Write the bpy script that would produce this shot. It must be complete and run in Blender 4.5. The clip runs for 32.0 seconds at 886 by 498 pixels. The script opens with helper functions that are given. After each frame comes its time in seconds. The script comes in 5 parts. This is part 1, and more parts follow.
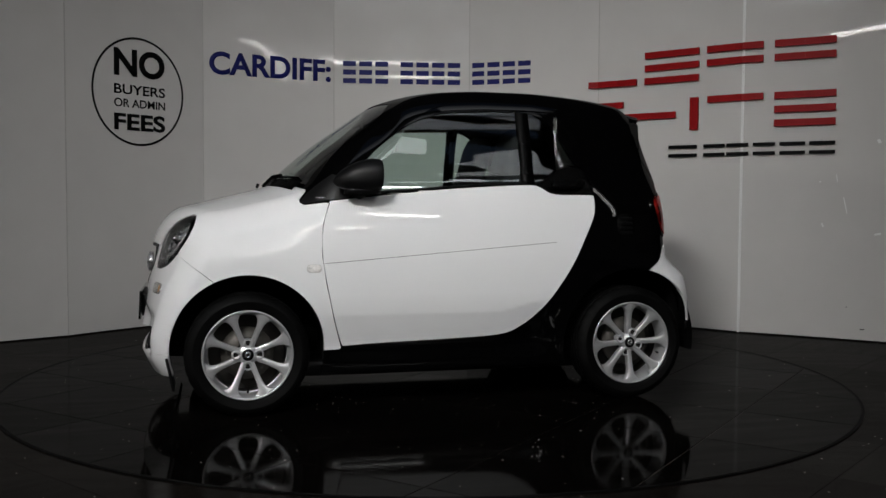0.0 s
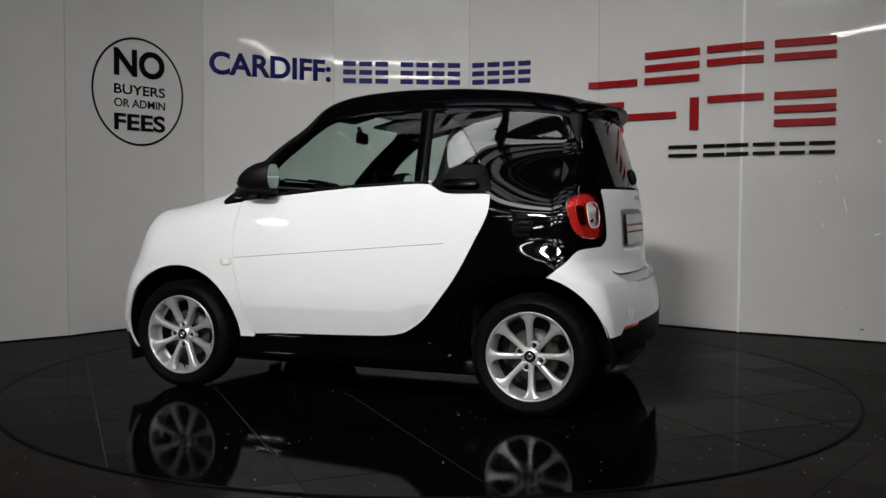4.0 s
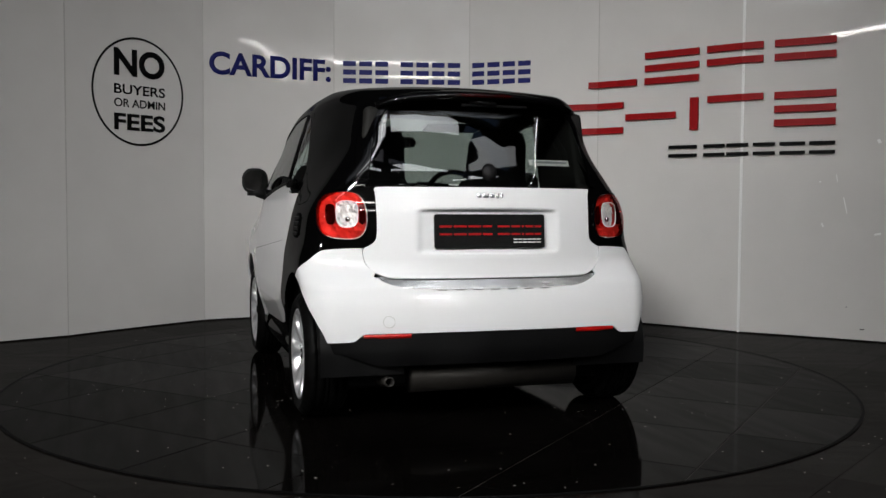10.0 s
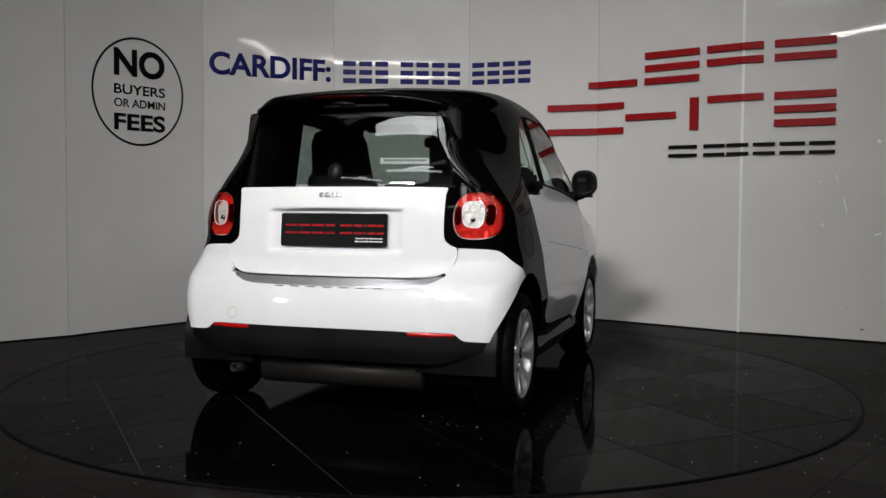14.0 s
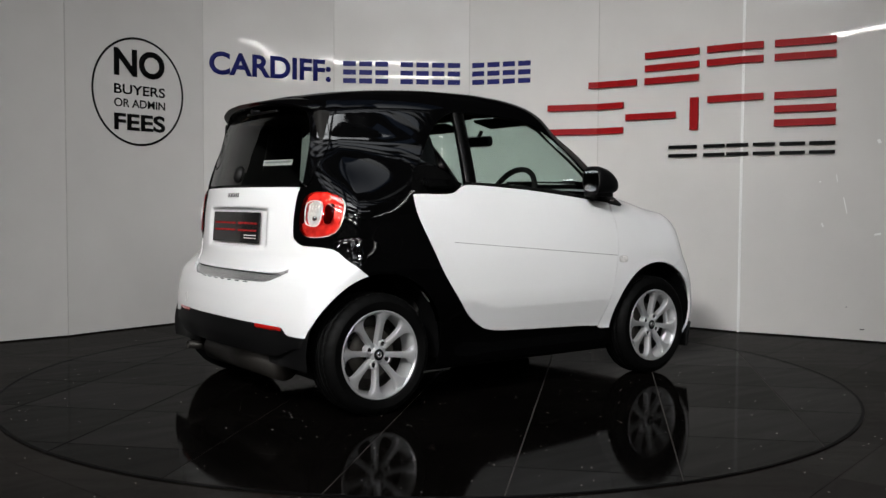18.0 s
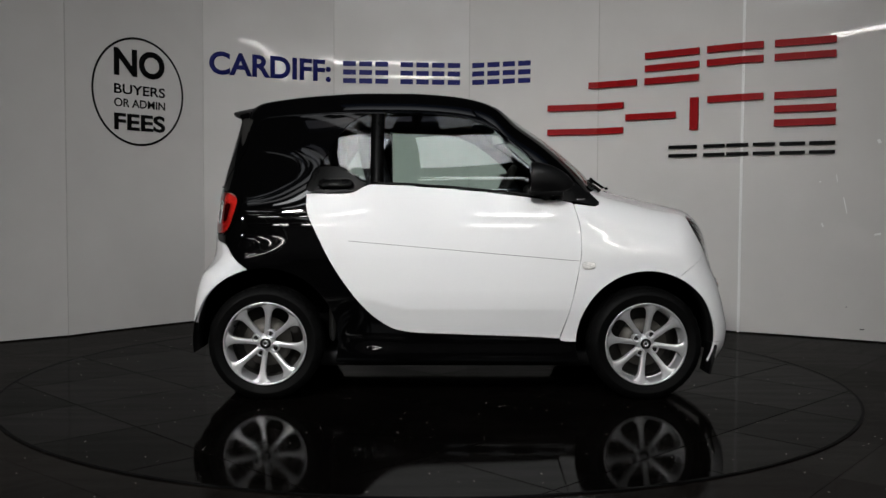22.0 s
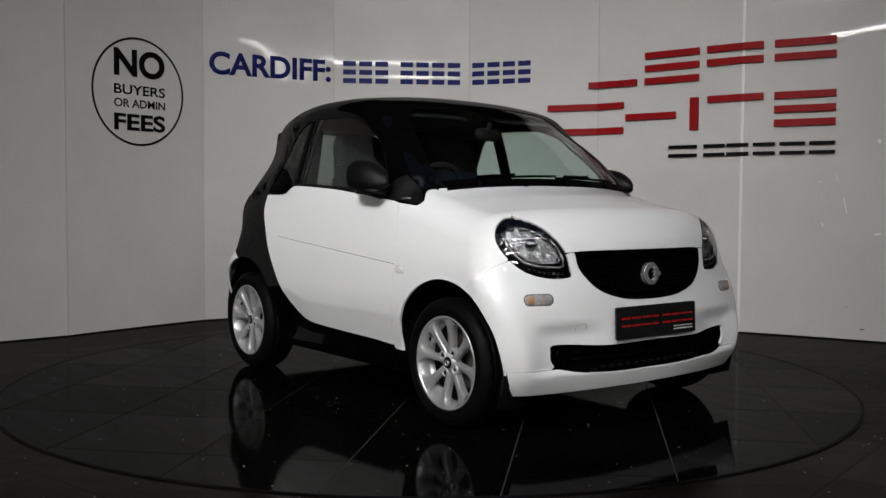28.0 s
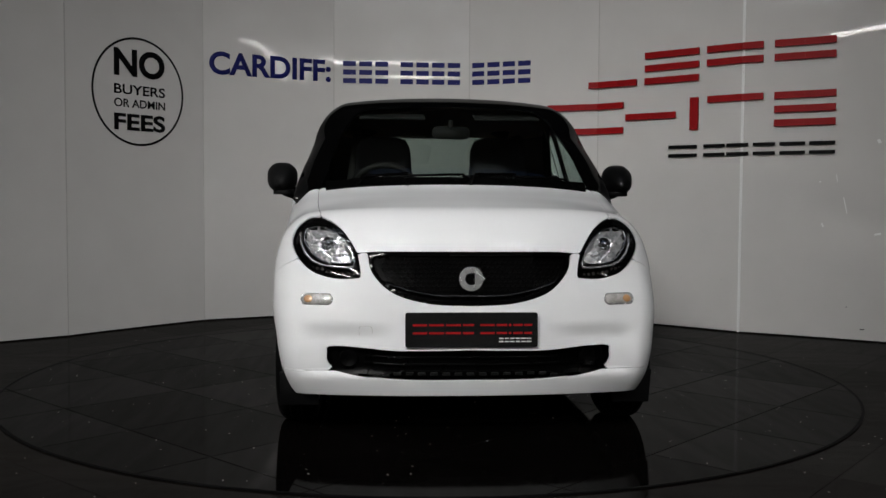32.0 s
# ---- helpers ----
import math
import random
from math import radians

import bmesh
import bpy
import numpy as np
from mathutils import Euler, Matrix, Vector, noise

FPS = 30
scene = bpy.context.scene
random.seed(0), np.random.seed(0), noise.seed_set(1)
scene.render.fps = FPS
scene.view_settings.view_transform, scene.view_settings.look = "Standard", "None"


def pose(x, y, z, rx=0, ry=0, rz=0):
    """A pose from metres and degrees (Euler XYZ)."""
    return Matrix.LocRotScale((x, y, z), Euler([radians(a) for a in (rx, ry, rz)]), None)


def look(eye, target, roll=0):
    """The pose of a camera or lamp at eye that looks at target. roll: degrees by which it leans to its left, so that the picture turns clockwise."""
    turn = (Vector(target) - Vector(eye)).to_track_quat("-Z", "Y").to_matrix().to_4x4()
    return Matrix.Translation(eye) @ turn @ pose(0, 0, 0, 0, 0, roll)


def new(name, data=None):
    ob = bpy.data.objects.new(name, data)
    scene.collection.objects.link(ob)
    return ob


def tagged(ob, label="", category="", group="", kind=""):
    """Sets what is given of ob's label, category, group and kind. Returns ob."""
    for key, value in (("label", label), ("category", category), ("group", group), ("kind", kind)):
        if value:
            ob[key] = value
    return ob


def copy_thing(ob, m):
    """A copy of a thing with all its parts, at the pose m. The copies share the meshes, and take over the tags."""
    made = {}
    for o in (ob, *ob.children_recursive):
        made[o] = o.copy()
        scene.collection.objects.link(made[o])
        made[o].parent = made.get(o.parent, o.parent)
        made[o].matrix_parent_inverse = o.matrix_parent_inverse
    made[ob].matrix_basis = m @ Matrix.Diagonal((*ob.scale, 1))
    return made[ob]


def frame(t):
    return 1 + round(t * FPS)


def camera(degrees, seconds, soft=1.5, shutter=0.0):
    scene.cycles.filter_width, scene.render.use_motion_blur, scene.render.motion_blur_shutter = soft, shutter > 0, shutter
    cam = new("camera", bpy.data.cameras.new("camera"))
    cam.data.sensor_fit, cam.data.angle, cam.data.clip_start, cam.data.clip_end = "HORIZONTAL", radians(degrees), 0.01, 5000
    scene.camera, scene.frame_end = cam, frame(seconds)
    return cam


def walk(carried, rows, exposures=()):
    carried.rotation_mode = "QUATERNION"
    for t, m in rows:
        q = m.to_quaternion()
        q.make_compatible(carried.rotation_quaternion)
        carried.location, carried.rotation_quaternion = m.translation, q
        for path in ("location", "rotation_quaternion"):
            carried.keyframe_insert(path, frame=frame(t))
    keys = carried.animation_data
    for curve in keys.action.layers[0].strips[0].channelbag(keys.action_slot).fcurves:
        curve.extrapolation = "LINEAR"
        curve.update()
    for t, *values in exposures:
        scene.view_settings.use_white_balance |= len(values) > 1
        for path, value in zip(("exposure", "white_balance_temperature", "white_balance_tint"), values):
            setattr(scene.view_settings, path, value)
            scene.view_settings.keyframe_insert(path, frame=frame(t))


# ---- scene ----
cam = camera(50.87, 32.0)
eye = Vector((0.0, -5.268, 0.9626))
yaw, pitch = 0.01286, 0.04755
aim = eye + Vector((math.sin(yaw) * math.cos(pitch), math.cos(yaw) * math.cos(pitch), -math.sin(pitch)))
walk(cam, [(0, look(eye, aim, 0.323)), (32.0, look(eye, aim, 0.323))],
     exposures=[(0, -1.60), (1, -1.76), (2, -1.72), (3, -1.58), (6, -0.52), (7, -0.52), (8, -0.90), (10, -1.13), (12, -1.20), (14, -1.15), (17, -0.72), (19, -0.90),
                (21, -1.25), (23, -1.30), (25, -1.25), (29, -1.20), (31, -1.24), (32.0, -1.48)])

# ---- light ----
world = bpy.data.worlds.new("sky")
scene.world = world
world.use_nodes = True
wn = world.node_tree.nodes
sky = wn.new("ShaderNodeTexSky")
sky.sky_type, sky.sun_disc = "NISHITA", False
sky.sun_elevation, sky.sun_rotation = radians(35), radians(200)
world.node_tree.links.new(sky.outputs[0], wn["Background"].inputs[0])
wn["Background"].inputs[1].default_value = 0.10


def area_lamp(name, m, sx, sy, watts, colour=(1, 1, 1)):
    d = bpy.data.lights.new(name, "AREA")
    d.shape, d.size, d.size_y, d.energy, d.color = "RECTANGLE", sx, sy, watts, colour
    ob = new(name, d)
    ob.matrix_world = m
    return ob


ROOF = 4.6
# daylight through rows of roof lights before the turntable
# the first two, over the turntable, are unseen fill added for the wall
SKYLIGHTS_AND_FILL = [(-0.3, -1.35, 2.0, 1.5, 10), (1.85, -1.35, 2.0, 1.5, 9)] + [(x, y, 3.6, 0.3, 1.9) for x in (-1.95, 1.85) for y in (-2.95, -3.5, -4.05)] + [(-1.5, -4.85, 2.3, 0.50, 11), (1.1, -4.85, 2.3, 0.50, 8), (3.7, -4.85, 2.3, 0.50, 3)] + [(x, -6.25, 2.3, 0.22, 4) for x in (-4.1, -1.5, 1.1, 3.7)]
SKYLIGHTS_AND_FILL += [(0.6, -9.3, 0.28, 1.7, 4), (1.25, -9.3, 0.28, 1.7, 4), (1.9, -9.3, 0.28, 1.7, 4), (-2.3, -12.3, 1.4, 0.4, 3), (0.4, -12.3, 1.4, 0.4, 3)]
for lx, ly, lw, lh, watts in SKYLIGHTS_AND_FILL:
    lamp = area_lamp("roof_light_daylight", look((lx, ly, ROOF + 0.02), (lx * 0.1, ly + 4.6, 0.6)), lw, lh, watts, (0.95, 0.98, 1.0))
    lamp.data.spread = radians(80)
# twin-bar luminaires hung in front of the turntable; the two furthest back are added fill
LUMINAIRES_AND_FILL = [(2.6, -5.2, 4.30, -55, 9, 110), (-2.2, -7.2, 4.30, -16, 92, 52), (2.9, -7.4, 4.30, 17, 13, 52)]
for lx, ly, lz, turn, watts, wide in LUMINAIRES_AND_FILL:
    for dy in (-0.09, 0.09):
        m = pose(lx, ly, lz, 0, 0, turn) @ pose(0, dy, -0.012)
        at = m.translation
        # the long side lies level, the face leans to the turntable as far as it can
        along = Vector((math.cos(radians(turn)), math.sin(radians(turn)), 0))
        to_car = Vector((0.25, 0.6, 0.9)) - at
        back = -(to_car - along * to_car.dot(along)).normalized()
        face = Matrix((along, back.cross(along), back)).transposed().to_4x4()
        face.translation = at
        lamp = area_lamp("bar_light", face, 1.1, 0.045, watts / 2, (1.0, 0.99, 0.98))
        lamp.data.spread = radians(wide)

# ---- materials ----


def material(name, base=(0.5, 0.5, 0.5), rough=0.5, metal=0.0, coat=0.0, scale=0.0, amount=0.1, bump=0.0, fine=0.0,
             rvar=0.0, emit=0.0, spec=0.5):
    """Principled material with two scales of colour and gloss variation and a fine relief."""
    m = bpy.data.materials.new(name)
    m.use_nodes = True
    nt = m.node_tree
    b = nt.nodes["Principled BSDF"]
    b.inputs["Base Color"].default_value = (*base, 1)
    b.inputs["Roughness"].default_value = rough
    b.inputs["Metallic"].default_value = metal
    b.inputs["Coat Weight"].default_value = coat
    b.inputs["Coat Roughness"].default_value = 0.03
    b.inputs["Specular IOR Level"].default_value = spec
    if emit:
        b.inputs["Emission Color"].default_value = (*base, 1)
        b.inputs["Emission Strength"].default_value = emit
    if scale:
        tc = nt.nodes.new("ShaderNodeTexCoord")
        big, small = nt.nodes.new("ShaderNodeTexNoise"), nt.nodes.new("ShaderNodeTexNoise")
        big.inputs["Scale"].default_value, small.inputs["Scale"].default_value = scale, fine or scale * 12
        big.inputs["Detail"].default_value = 5
        for n in (big, small):
            nt.links.new(tc.outputs["Object"], n.inputs["Vector"])
        mix = nt.nodes.new("ShaderNodeMath")
        mix.operation = "ADD"
        nt.links.new(big.outputs[0], mix.inputs[0])
        nt.links.new(small.outputs[0], mix.inputs[1])
        ramp = nt.nodes.new("ShaderNodeMapRange")
        ramp.inputs["From Min"].default_value, ramp.inputs["From Max"].default_value = 0.6, 1.4
        ramp.inputs["To Min"].default_value, ramp.inputs["To Max"].default_value = 1 - amount, 1 + amount
        nt.links.new(mix.outputs[0], ramp.inputs["Value"])
        hue = nt.nodes.new("ShaderNodeMix")
        hue.data_type, hue.blend_type = "RGBA", "MULTIPLY"
        hue.inputs[0].default_value = 1
        hue.inputs[6].default_value = (*base, 1)
        nt.links.new(ramp.outputs[0], hue.inputs[7])
        nt.links.new(hue.outputs[2], b.inputs["Base Color"])
        if rvar:
            rr = nt.nodes.new("ShaderNodeMapRange")
            rr.inputs["From Min"].default_value, rr.inputs["From Max"].default_value = 0.6, 1.4
            rr.inputs["To Min"].default_value, rr.inputs["To Max"].default_value = max(rough - rvar, 0.01), rough + rvar
            nt.links.new(mix.outputs[0], rr.inputs["Value"])
            nt.links.new(rr.outputs[0], b.inputs["Roughness"])
        if bump:
            bp = nt.nodes.new("ShaderNodeBump")
            bp.inputs["Strength"].default_value, bp.inputs["Distance"].default_value = bump, 0.002
            nt.links.new(mix.outputs[0], bp.inputs["Height"])
            nt.links.new(bp.outputs[0], b.inputs["Normal"])
    return m


def glass(name, tint, rough=0.0):
    """Thin tinted pane: clear through, glossy by its angle."""
    m = bpy.data.materials.new(name)
    m.use_nodes = True
    nt = m.node_tree
    nt.nodes.remove(nt.nodes["Principled BSDF"])
    out = nt.nodes["Material Output"]
    tr, gl = nt.nodes.new("ShaderNodeBsdfTransparent"), nt.nodes.new("ShaderNodeBsdfGlossy")
    mx, lw = nt.nodes.new("ShaderNodeMixShader"), nt.nodes.new("ShaderNodeLayerWeight")
    pw, ml = nt.nodes.new("ShaderNodeMath"), nt.nodes.new("ShaderNodeMath")
    tr.inputs[0].default_value = (*tint, 1)
    gl.inputs["Roughness"].default_value = rough
    lw.inputs[0].default_value = 0.5
    pw.operation, pw.inputs[1].default_value = "POWER", 4.5
    ml.operation, ml.inputs[1].default_value, ml.inputs[2].default_value = "MULTIPLY_ADD", 0.9, 0.07
    nt.links.new(lw.outputs["Facing"], pw.inputs[0])
    nt.links.new(pw.outputs[0], ml.inputs[0])
    nt.links.new(ml.outputs[0], mx.inputs[0])
    nt.links.new(tr.outputs[0], mx.inputs[1])
    nt.links.new(gl.outputs[0], mx.inputs[2])
    nt.links.new(mx.outputs[0], out.inputs[0])
    return m


def polished(name, base, low, high, rough):
    """Dark honed stone: a matt body under a thin polish that grows towards the edge-on view, scuffed in patches."""
    m = bpy.data.materials.new(name)
    m.use_nodes = True
    nt = m.node_tree
    nt.nodes.remove(nt.nodes["Principled BSDF"])
    out, tc = nt.nodes["Material Output"], nt.nodes.new("ShaderNodeTexCoord")
    big, small = nt.nodes.new("ShaderNodeTexNoise"), nt.nodes.new("ShaderNodeTexNoise")
    big.inputs["Scale"].default_value, small.inputs["Scale"].default_value = 1.7, 45
    big.inputs["Detail"].default_value, small.inputs["Detail"].default_value = 6, 3
    d, g, mx = nt.nodes.new("ShaderNodeBsdfDiffuse"), nt.nodes.new("ShaderNodeBsdfGlossy"), nt.nodes.new("ShaderNodeMixShader")
    add, col, rr = nt.nodes.new("ShaderNodeMath"), nt.nodes.new("ShaderNodeMix"), nt.nodes.new("ShaderNodeMapRange")
    for n in (big, small):
        nt.links.new(tc.outputs["Object"], n.inputs["Vector"])
    nt.links.new(big.outputs[0], add.inputs[0])
    nt.links.new(small.outputs[0], add.inputs[1])
    col.data_type = "RGBA"
    col.inputs[6].default_value = (*[c * 0.35 for c in base], 1)
    col.inputs[7].default_value = (*[c * 1.75 for c in base], 1)
    mot = nt.nodes.new("ShaderNodeMapRange")
    mot.inputs["From Min"].default_value, mot.inputs["From Max"].default_value = 0.7, 1.3
    nt.links.new(add.outputs[0], mot.inputs["Value"])
    nt.links.new(mot.outputs[0], col.inputs[0])
    nt.links.new(col.outputs[2], d.inputs[0])
    rr.inputs["From Min"].default_value, rr.inputs["From Max"].default_value = 0.7, 1.35
    rr.inputs["To Min"].default_value, rr.inputs["To Max"].default_value = rough * 0.6, rough * 1.5
    nt.links.new(add.outputs[0], rr.inputs["Value"])
    nt.links.new(rr.outputs[0], g.inputs["Roughness"])
    # each tile has its own polish
    info, each = nt.nodes.new("ShaderNodeObjectInfo"), nt.nodes.new("ShaderNodeMapRange")
    each.inputs["To Min"].default_value, each.inputs["To Max"].default_value = 0.85, 1.15
    nt.links.new(info.outputs["Random"], each.inputs["Value"])
    # drag marks dull the gloss in long streaks
    drag, mp, wear, mul = nt.nodes.new("ShaderNodeTexNoise"), nt.nodes.new("ShaderNodeMapping"), nt.nodes.new("ShaderNodeMapRange"), nt.nodes.new("ShaderNodeMath")
    mp.inputs["Scale"].default_value = (1.2, 9.0, 1.0)
    drag.inputs["Scale"].default_value, drag.inputs["Detail"].default_value = 1.5, 6
    wear.inputs["From Min"].default_value, wear.inputs["From Max"].default_value = 0.35, 0.65
    wear.inputs["To Min"].default_value, wear.inputs["To Max"].default_value = 0.88, 1.08
    mul.operation = "MULTIPLY"
    nt.links.new(tc.outputs["Object"], mp.inputs["Vector"])
    nt.links.new(mp.outputs[0], drag.inputs["Vector"])
    nt.links.new(drag.outputs[0], wear.inputs["Value"])
    nt.links.new(wear.outputs[0], mul.inputs[0])
    nt.links.new(each.outputs[0], mul.inputs[1])
    lw, pw, ml, tot = nt.nodes.new("ShaderNodeLayerWeight"), nt.nodes.new("ShaderNodeMath"), nt.nodes.new("ShaderNodeMath"), nt.nodes.new("ShaderNodeMath")
    lw.inputs[0].default_value = 0.5
    pw.operation, pw.inputs[1].default_value = "POWER", 5.0
    ml.operation, ml.inputs[1].default_value, ml.inputs[2].default_value = "MULTIPLY_ADD", high, low
    tot.operation = "MULTIPLY"
    nt.links.new(lw.outputs["Facing"], pw.inputs[0])
    nt.links.new(pw.outputs[0], ml.inputs[0])
    nt.links.new(ml.outputs[0], tot.inputs[0])
    nt.links.new(mul.outputs[0], tot.inputs[1])
    nt.links.new(tot.outputs[0], mx.inputs[0])
    nt.links.new(d.outputs[0], mx.inputs[1])
    nt.links.new(g.outputs[0], mx.inputs[2])
    nt.links.new(mx.outputs[0], out.inputs[0])
    return m


def lacquer(name, base, rough, low, high, scale=0.0, bump=0.0):
    """Black lacquer or plastic: a dark body under a clear gloss that grows towards the edge-on view."""
    m = bpy.data.materials.new(name)
    m.use_nodes = True
    nt = m.node_tree
    nt.nodes.remove(nt.nodes["Principled BSDF"])
    out, tc = nt.nodes["Material Output"], nt.nodes.new("ShaderNodeTexCoord")
    d, g, mx = nt.nodes.new("ShaderNodeBsdfDiffuse"), nt.nodes.new("ShaderNodeBsdfGlossy"), nt.nodes.new("ShaderNodeMixShader")
    lw, pw, ml = nt.nodes.new("ShaderNodeLayerWeight"), nt.nodes.new("ShaderNodeMath"), nt.nodes.new("ShaderNodeMath")
    noise, rr, col = nt.nodes.new("ShaderNodeTexNoise"), nt.nodes.new("ShaderNodeMapRange"), nt.nodes.new("ShaderNodeMix")
    noise.inputs["Scale"].default_value, noise.inputs["Detail"].default_value = 7.0, 5
    nt.links.new(tc.outputs["Object"], noise.inputs["Vector"])
    rr.inputs["From Min"].default_value, rr.inputs["From Max"].default_value = 0.3, 0.7
    rr.inputs["To Min"].default_value, rr.inputs["To Max"].default_value = rough * 0.75, rough * 1.3
    nt.links.new(noise.outputs[0], rr.inputs["Value"])
    nt.links.new(rr.outputs[0], g.inputs["Roughness"])
    col.data_type = "RGBA"
    col.inputs[6].default_value = (*[c * 0.75 for c in base], 1)
    col.inputs[7].default_value = (*[c * 1.25 for c in base], 1)
    nt.links.new(noise.outputs[0], col.inputs[0])
    nt.links.new(col.outputs[2], d.inputs[0])
    lw.inputs[0].default_value = 0.5
    pw.operation, pw.inputs[1].default_value = "POWER", 5.0
    ml.operation, ml.inputs[1].default_value, ml.inputs[2].default_value = "MULTIPLY_ADD", high, low
    nt.links.new(lw.outputs["Facing"], pw.inputs[0])
    nt.links.new(pw.outputs[0], ml.inputs[0])
    nt.links.new(ml.outputs[0], mx.inputs[0])
    nt.links.new(d.outputs[0], mx.inputs[1])
    nt.links.new(g.outputs[0], mx.inputs[2])
    nt.links.new(mx.outputs[0], out.inputs[0])
    if bump:
        grain, bp = nt.nodes.new("ShaderNodeTexNoise"), nt.nodes.new("ShaderNodeBump")
        grain.inputs["Scale"].default_value = scale
        bp.inputs["Strength"].default_value, bp.inputs["Distance"].default_value = bump, 0.001
        nt.links.new(tc.outputs["Object"], grain.inputs["Vector"])
        nt.links.new(grain.outputs[0], bp.inputs["Height"])
        nt.links.new(bp.outputs[0], d.inputs["Normal"])
        nt.links.new(bp.outputs[0], g.inputs["Normal"])
    return m


M_WALL = material("white_laminate", (0.600, 0.584, 0.568), 0.024, scale=1.2, amount=0.03, rvar=0.010, bump=0.05, fine=4, spec=0.32)
M_BATTEN = material("white_plastic_batten", (0.78, 0.78, 0.77), 0.35, scale=5, amount=0.05)
M_SEAM = material("seam_filler", (0.45, 0.44, 0.42), 0.6, scale=6, amount=0.15)
M_FLOOR = polished("dark_floor_tile", (0.0080, 0.0065, 0.0055), 0.020, 0.145, 0.16)
M_DISC = polished("turntable_tile", (0.0020, 0.0017, 0.0015), 0.022, 0.18, 0.065)
M_GROUT = material("pale_grout", (0.055, 0.050, 0.046), 0.7, scale=8, amount=0.6, spec=0.2)
M_DUST = material("pale_dust", (0.5, 0.48, 0.45), 0.9, scale=50, amount=0.3)
M_RING = lacquer("black_rubber_seal", (0.0015, 0.0015, 0.0015), 0.5, 0.01, 0.1)
M_HALL = material("grey_hall_cladding", (0.07, 0.07, 0.072), 0.6, scale=0.8, amount=0.15)
M_CEIL = material("grey_roof_deck", (0.16, 0.155, 0.15), 0.7, scale=0.8, amount=0.2)
M_STEEL = material("painted_steel", (0.25, 0.25, 0.26), 0.45, scale=4, amount=0.1)
M_TUBE = material("lit_tube", (1, 0.97, 0.92), 0.4, emit=80)
M_TUBE_NEAR = material("bright_tube", (1, 0.98, 0.95), 0.4, emit=48)
M_FLOOD = material("lit_flood", (1, 0.97, 0.92), 0.4, emit=880)
M_INK = lacquer("black_vinyl", (0.0035, 0.0035, 0.0038), 0.4, 0.006, 0.08)
M_BLUE = material("navy_vinyl", (0.012, 0.015, 0.11), 0.42, scale=10, amount=0.15, spec=0.12)
M_RED = material("red_acrylic", (0.27, 0.005, 0.007), 0.42, scale=10, amount=0.1, spec=0.12)
M_WHITE = material("white_car_paint", (0.74, 0.74, 0.745), 0.5, coat=1.0, scale=3, amount=0.015, fine=900, spec=0.15)
M_BLACK = lacquer("black_car_paint", (0.0010, 0.0010, 0.0011), 0.03, 0.045, 0.26)
M_PLASTIC = lacquer("grained_black_plastic", (0.0034, 0.0034, 0.0036), 0.40, 0.020, 0.18, 700, 0.25)
M_GRILLE = lacquer("grille_black", (0.0012, 0.0012, 0.0012), 0.28, 0.005, 0.06)
M_RUBBER = lacquer("tyre_rubber", (0.0022, 0.0022, 0.0022), 0.5, 0.006, 0.07, 220, 0.3)
M_ALLOY = material("silver_alloy", (0.58, 0.58, 0.59), 0.30, metal=0.65, scale=10, amount=0.03, rvar=0.015)
M_DARKMET = material("dark_metal", (0.02, 0.018, 0.016), 0.5, metal=0.5, scale=15, amount=0.3)
M_DISCM = material("brake_steel", (0.07, 0.064, 0.056), 0.45, metal=0.5, scale=25, amount=0.2)
M_FACET = material("silvered_reflector", (0.66, 0.66, 0.67), 0.22, metal=0.7, scale=30, amount=0.12)
M_CLEARLENS = material("clear_side_lens", (0.42, 0.40, 0.38), 0.10, metal=0.3, coat=1.0, scale=60, amount=0.45, bump=0.7, fine=200)
M_LAMPBACK = material("lamp_back_reflector", (0.85, 0.84, 0.82), 0.22, metal=0.35, scale=40, amount=0.2, bump=0.4, fine=150)
M_CHROME = material("chrome", (0.82, 0.82, 0.83), 0.08, metal=1.0, scale=6, amount=0.03)
M_TRIM = lacquer("dark_interior_trim", (0.010, 0.0095, 0.009), 0.6, 0.008, 0.05, 300, 0.2)
M_HEADLINER = material("tan_roof_lining", (0.13, 0.075, 0.032), 0.95, scale=30, amount=0.2, bump=0.3, fine=500, spec=0.1)
M_CLOTH = material("dark_seat_cloth", (0.022, 0.022, 0.024), 0.95, scale=40, amount=0.25, bump=0.4, fine=500, spec=0.1)
M_LAMPRED = glass("red_lens", (0.80, 0.030, 0.022))
M_REDGLOW = lacquer("dark_red_band", (0.02, 0.0008, 0.0006), 0.1, 0.03, 0.2)
M_LAMPWHITE = material("clear_lamp_plastic", (0.74, 0.72, 0.70), 0.12, coat=1.0, scale=45, amount=0.4, bump=0.7, fine=160)
M_AMBER = material("amber_lamp", (0.42, 0.22, 0.10), 0.15, coat=1.0, scale=60, amount=0.2)
M_REFL = material("red_reflector", (0.45, 0.01, 0.008), 0.12, coat=1.0, scale=80, amount=0.3)
M_SILVERBIT = material("brushed_silver", (0.62, 0.62, 0.62), 0.26, metal=0.8, scale=30, amount=0.08)
M_PLATE = material("gloss_black_plate", (0.010, 0.010, 0.010), 0.12, coat=0.5, scale=9, amount=0.5, rvar=0.06)
M_GLASS = glass("green_tinted_glass", (0.72, 0.82, 0.78))
M_REARGLASS = glass("dark_rear_glass", (0.38, 0.42, 0.40))
M_LENS = glass("clear_lens", (0.93, 0.93, 0.93))
M_MIRROR = material("mirror_glass", (0.85, 0.85, 0.86), 0.02, metal=1.0)

# ---- building helpers ----


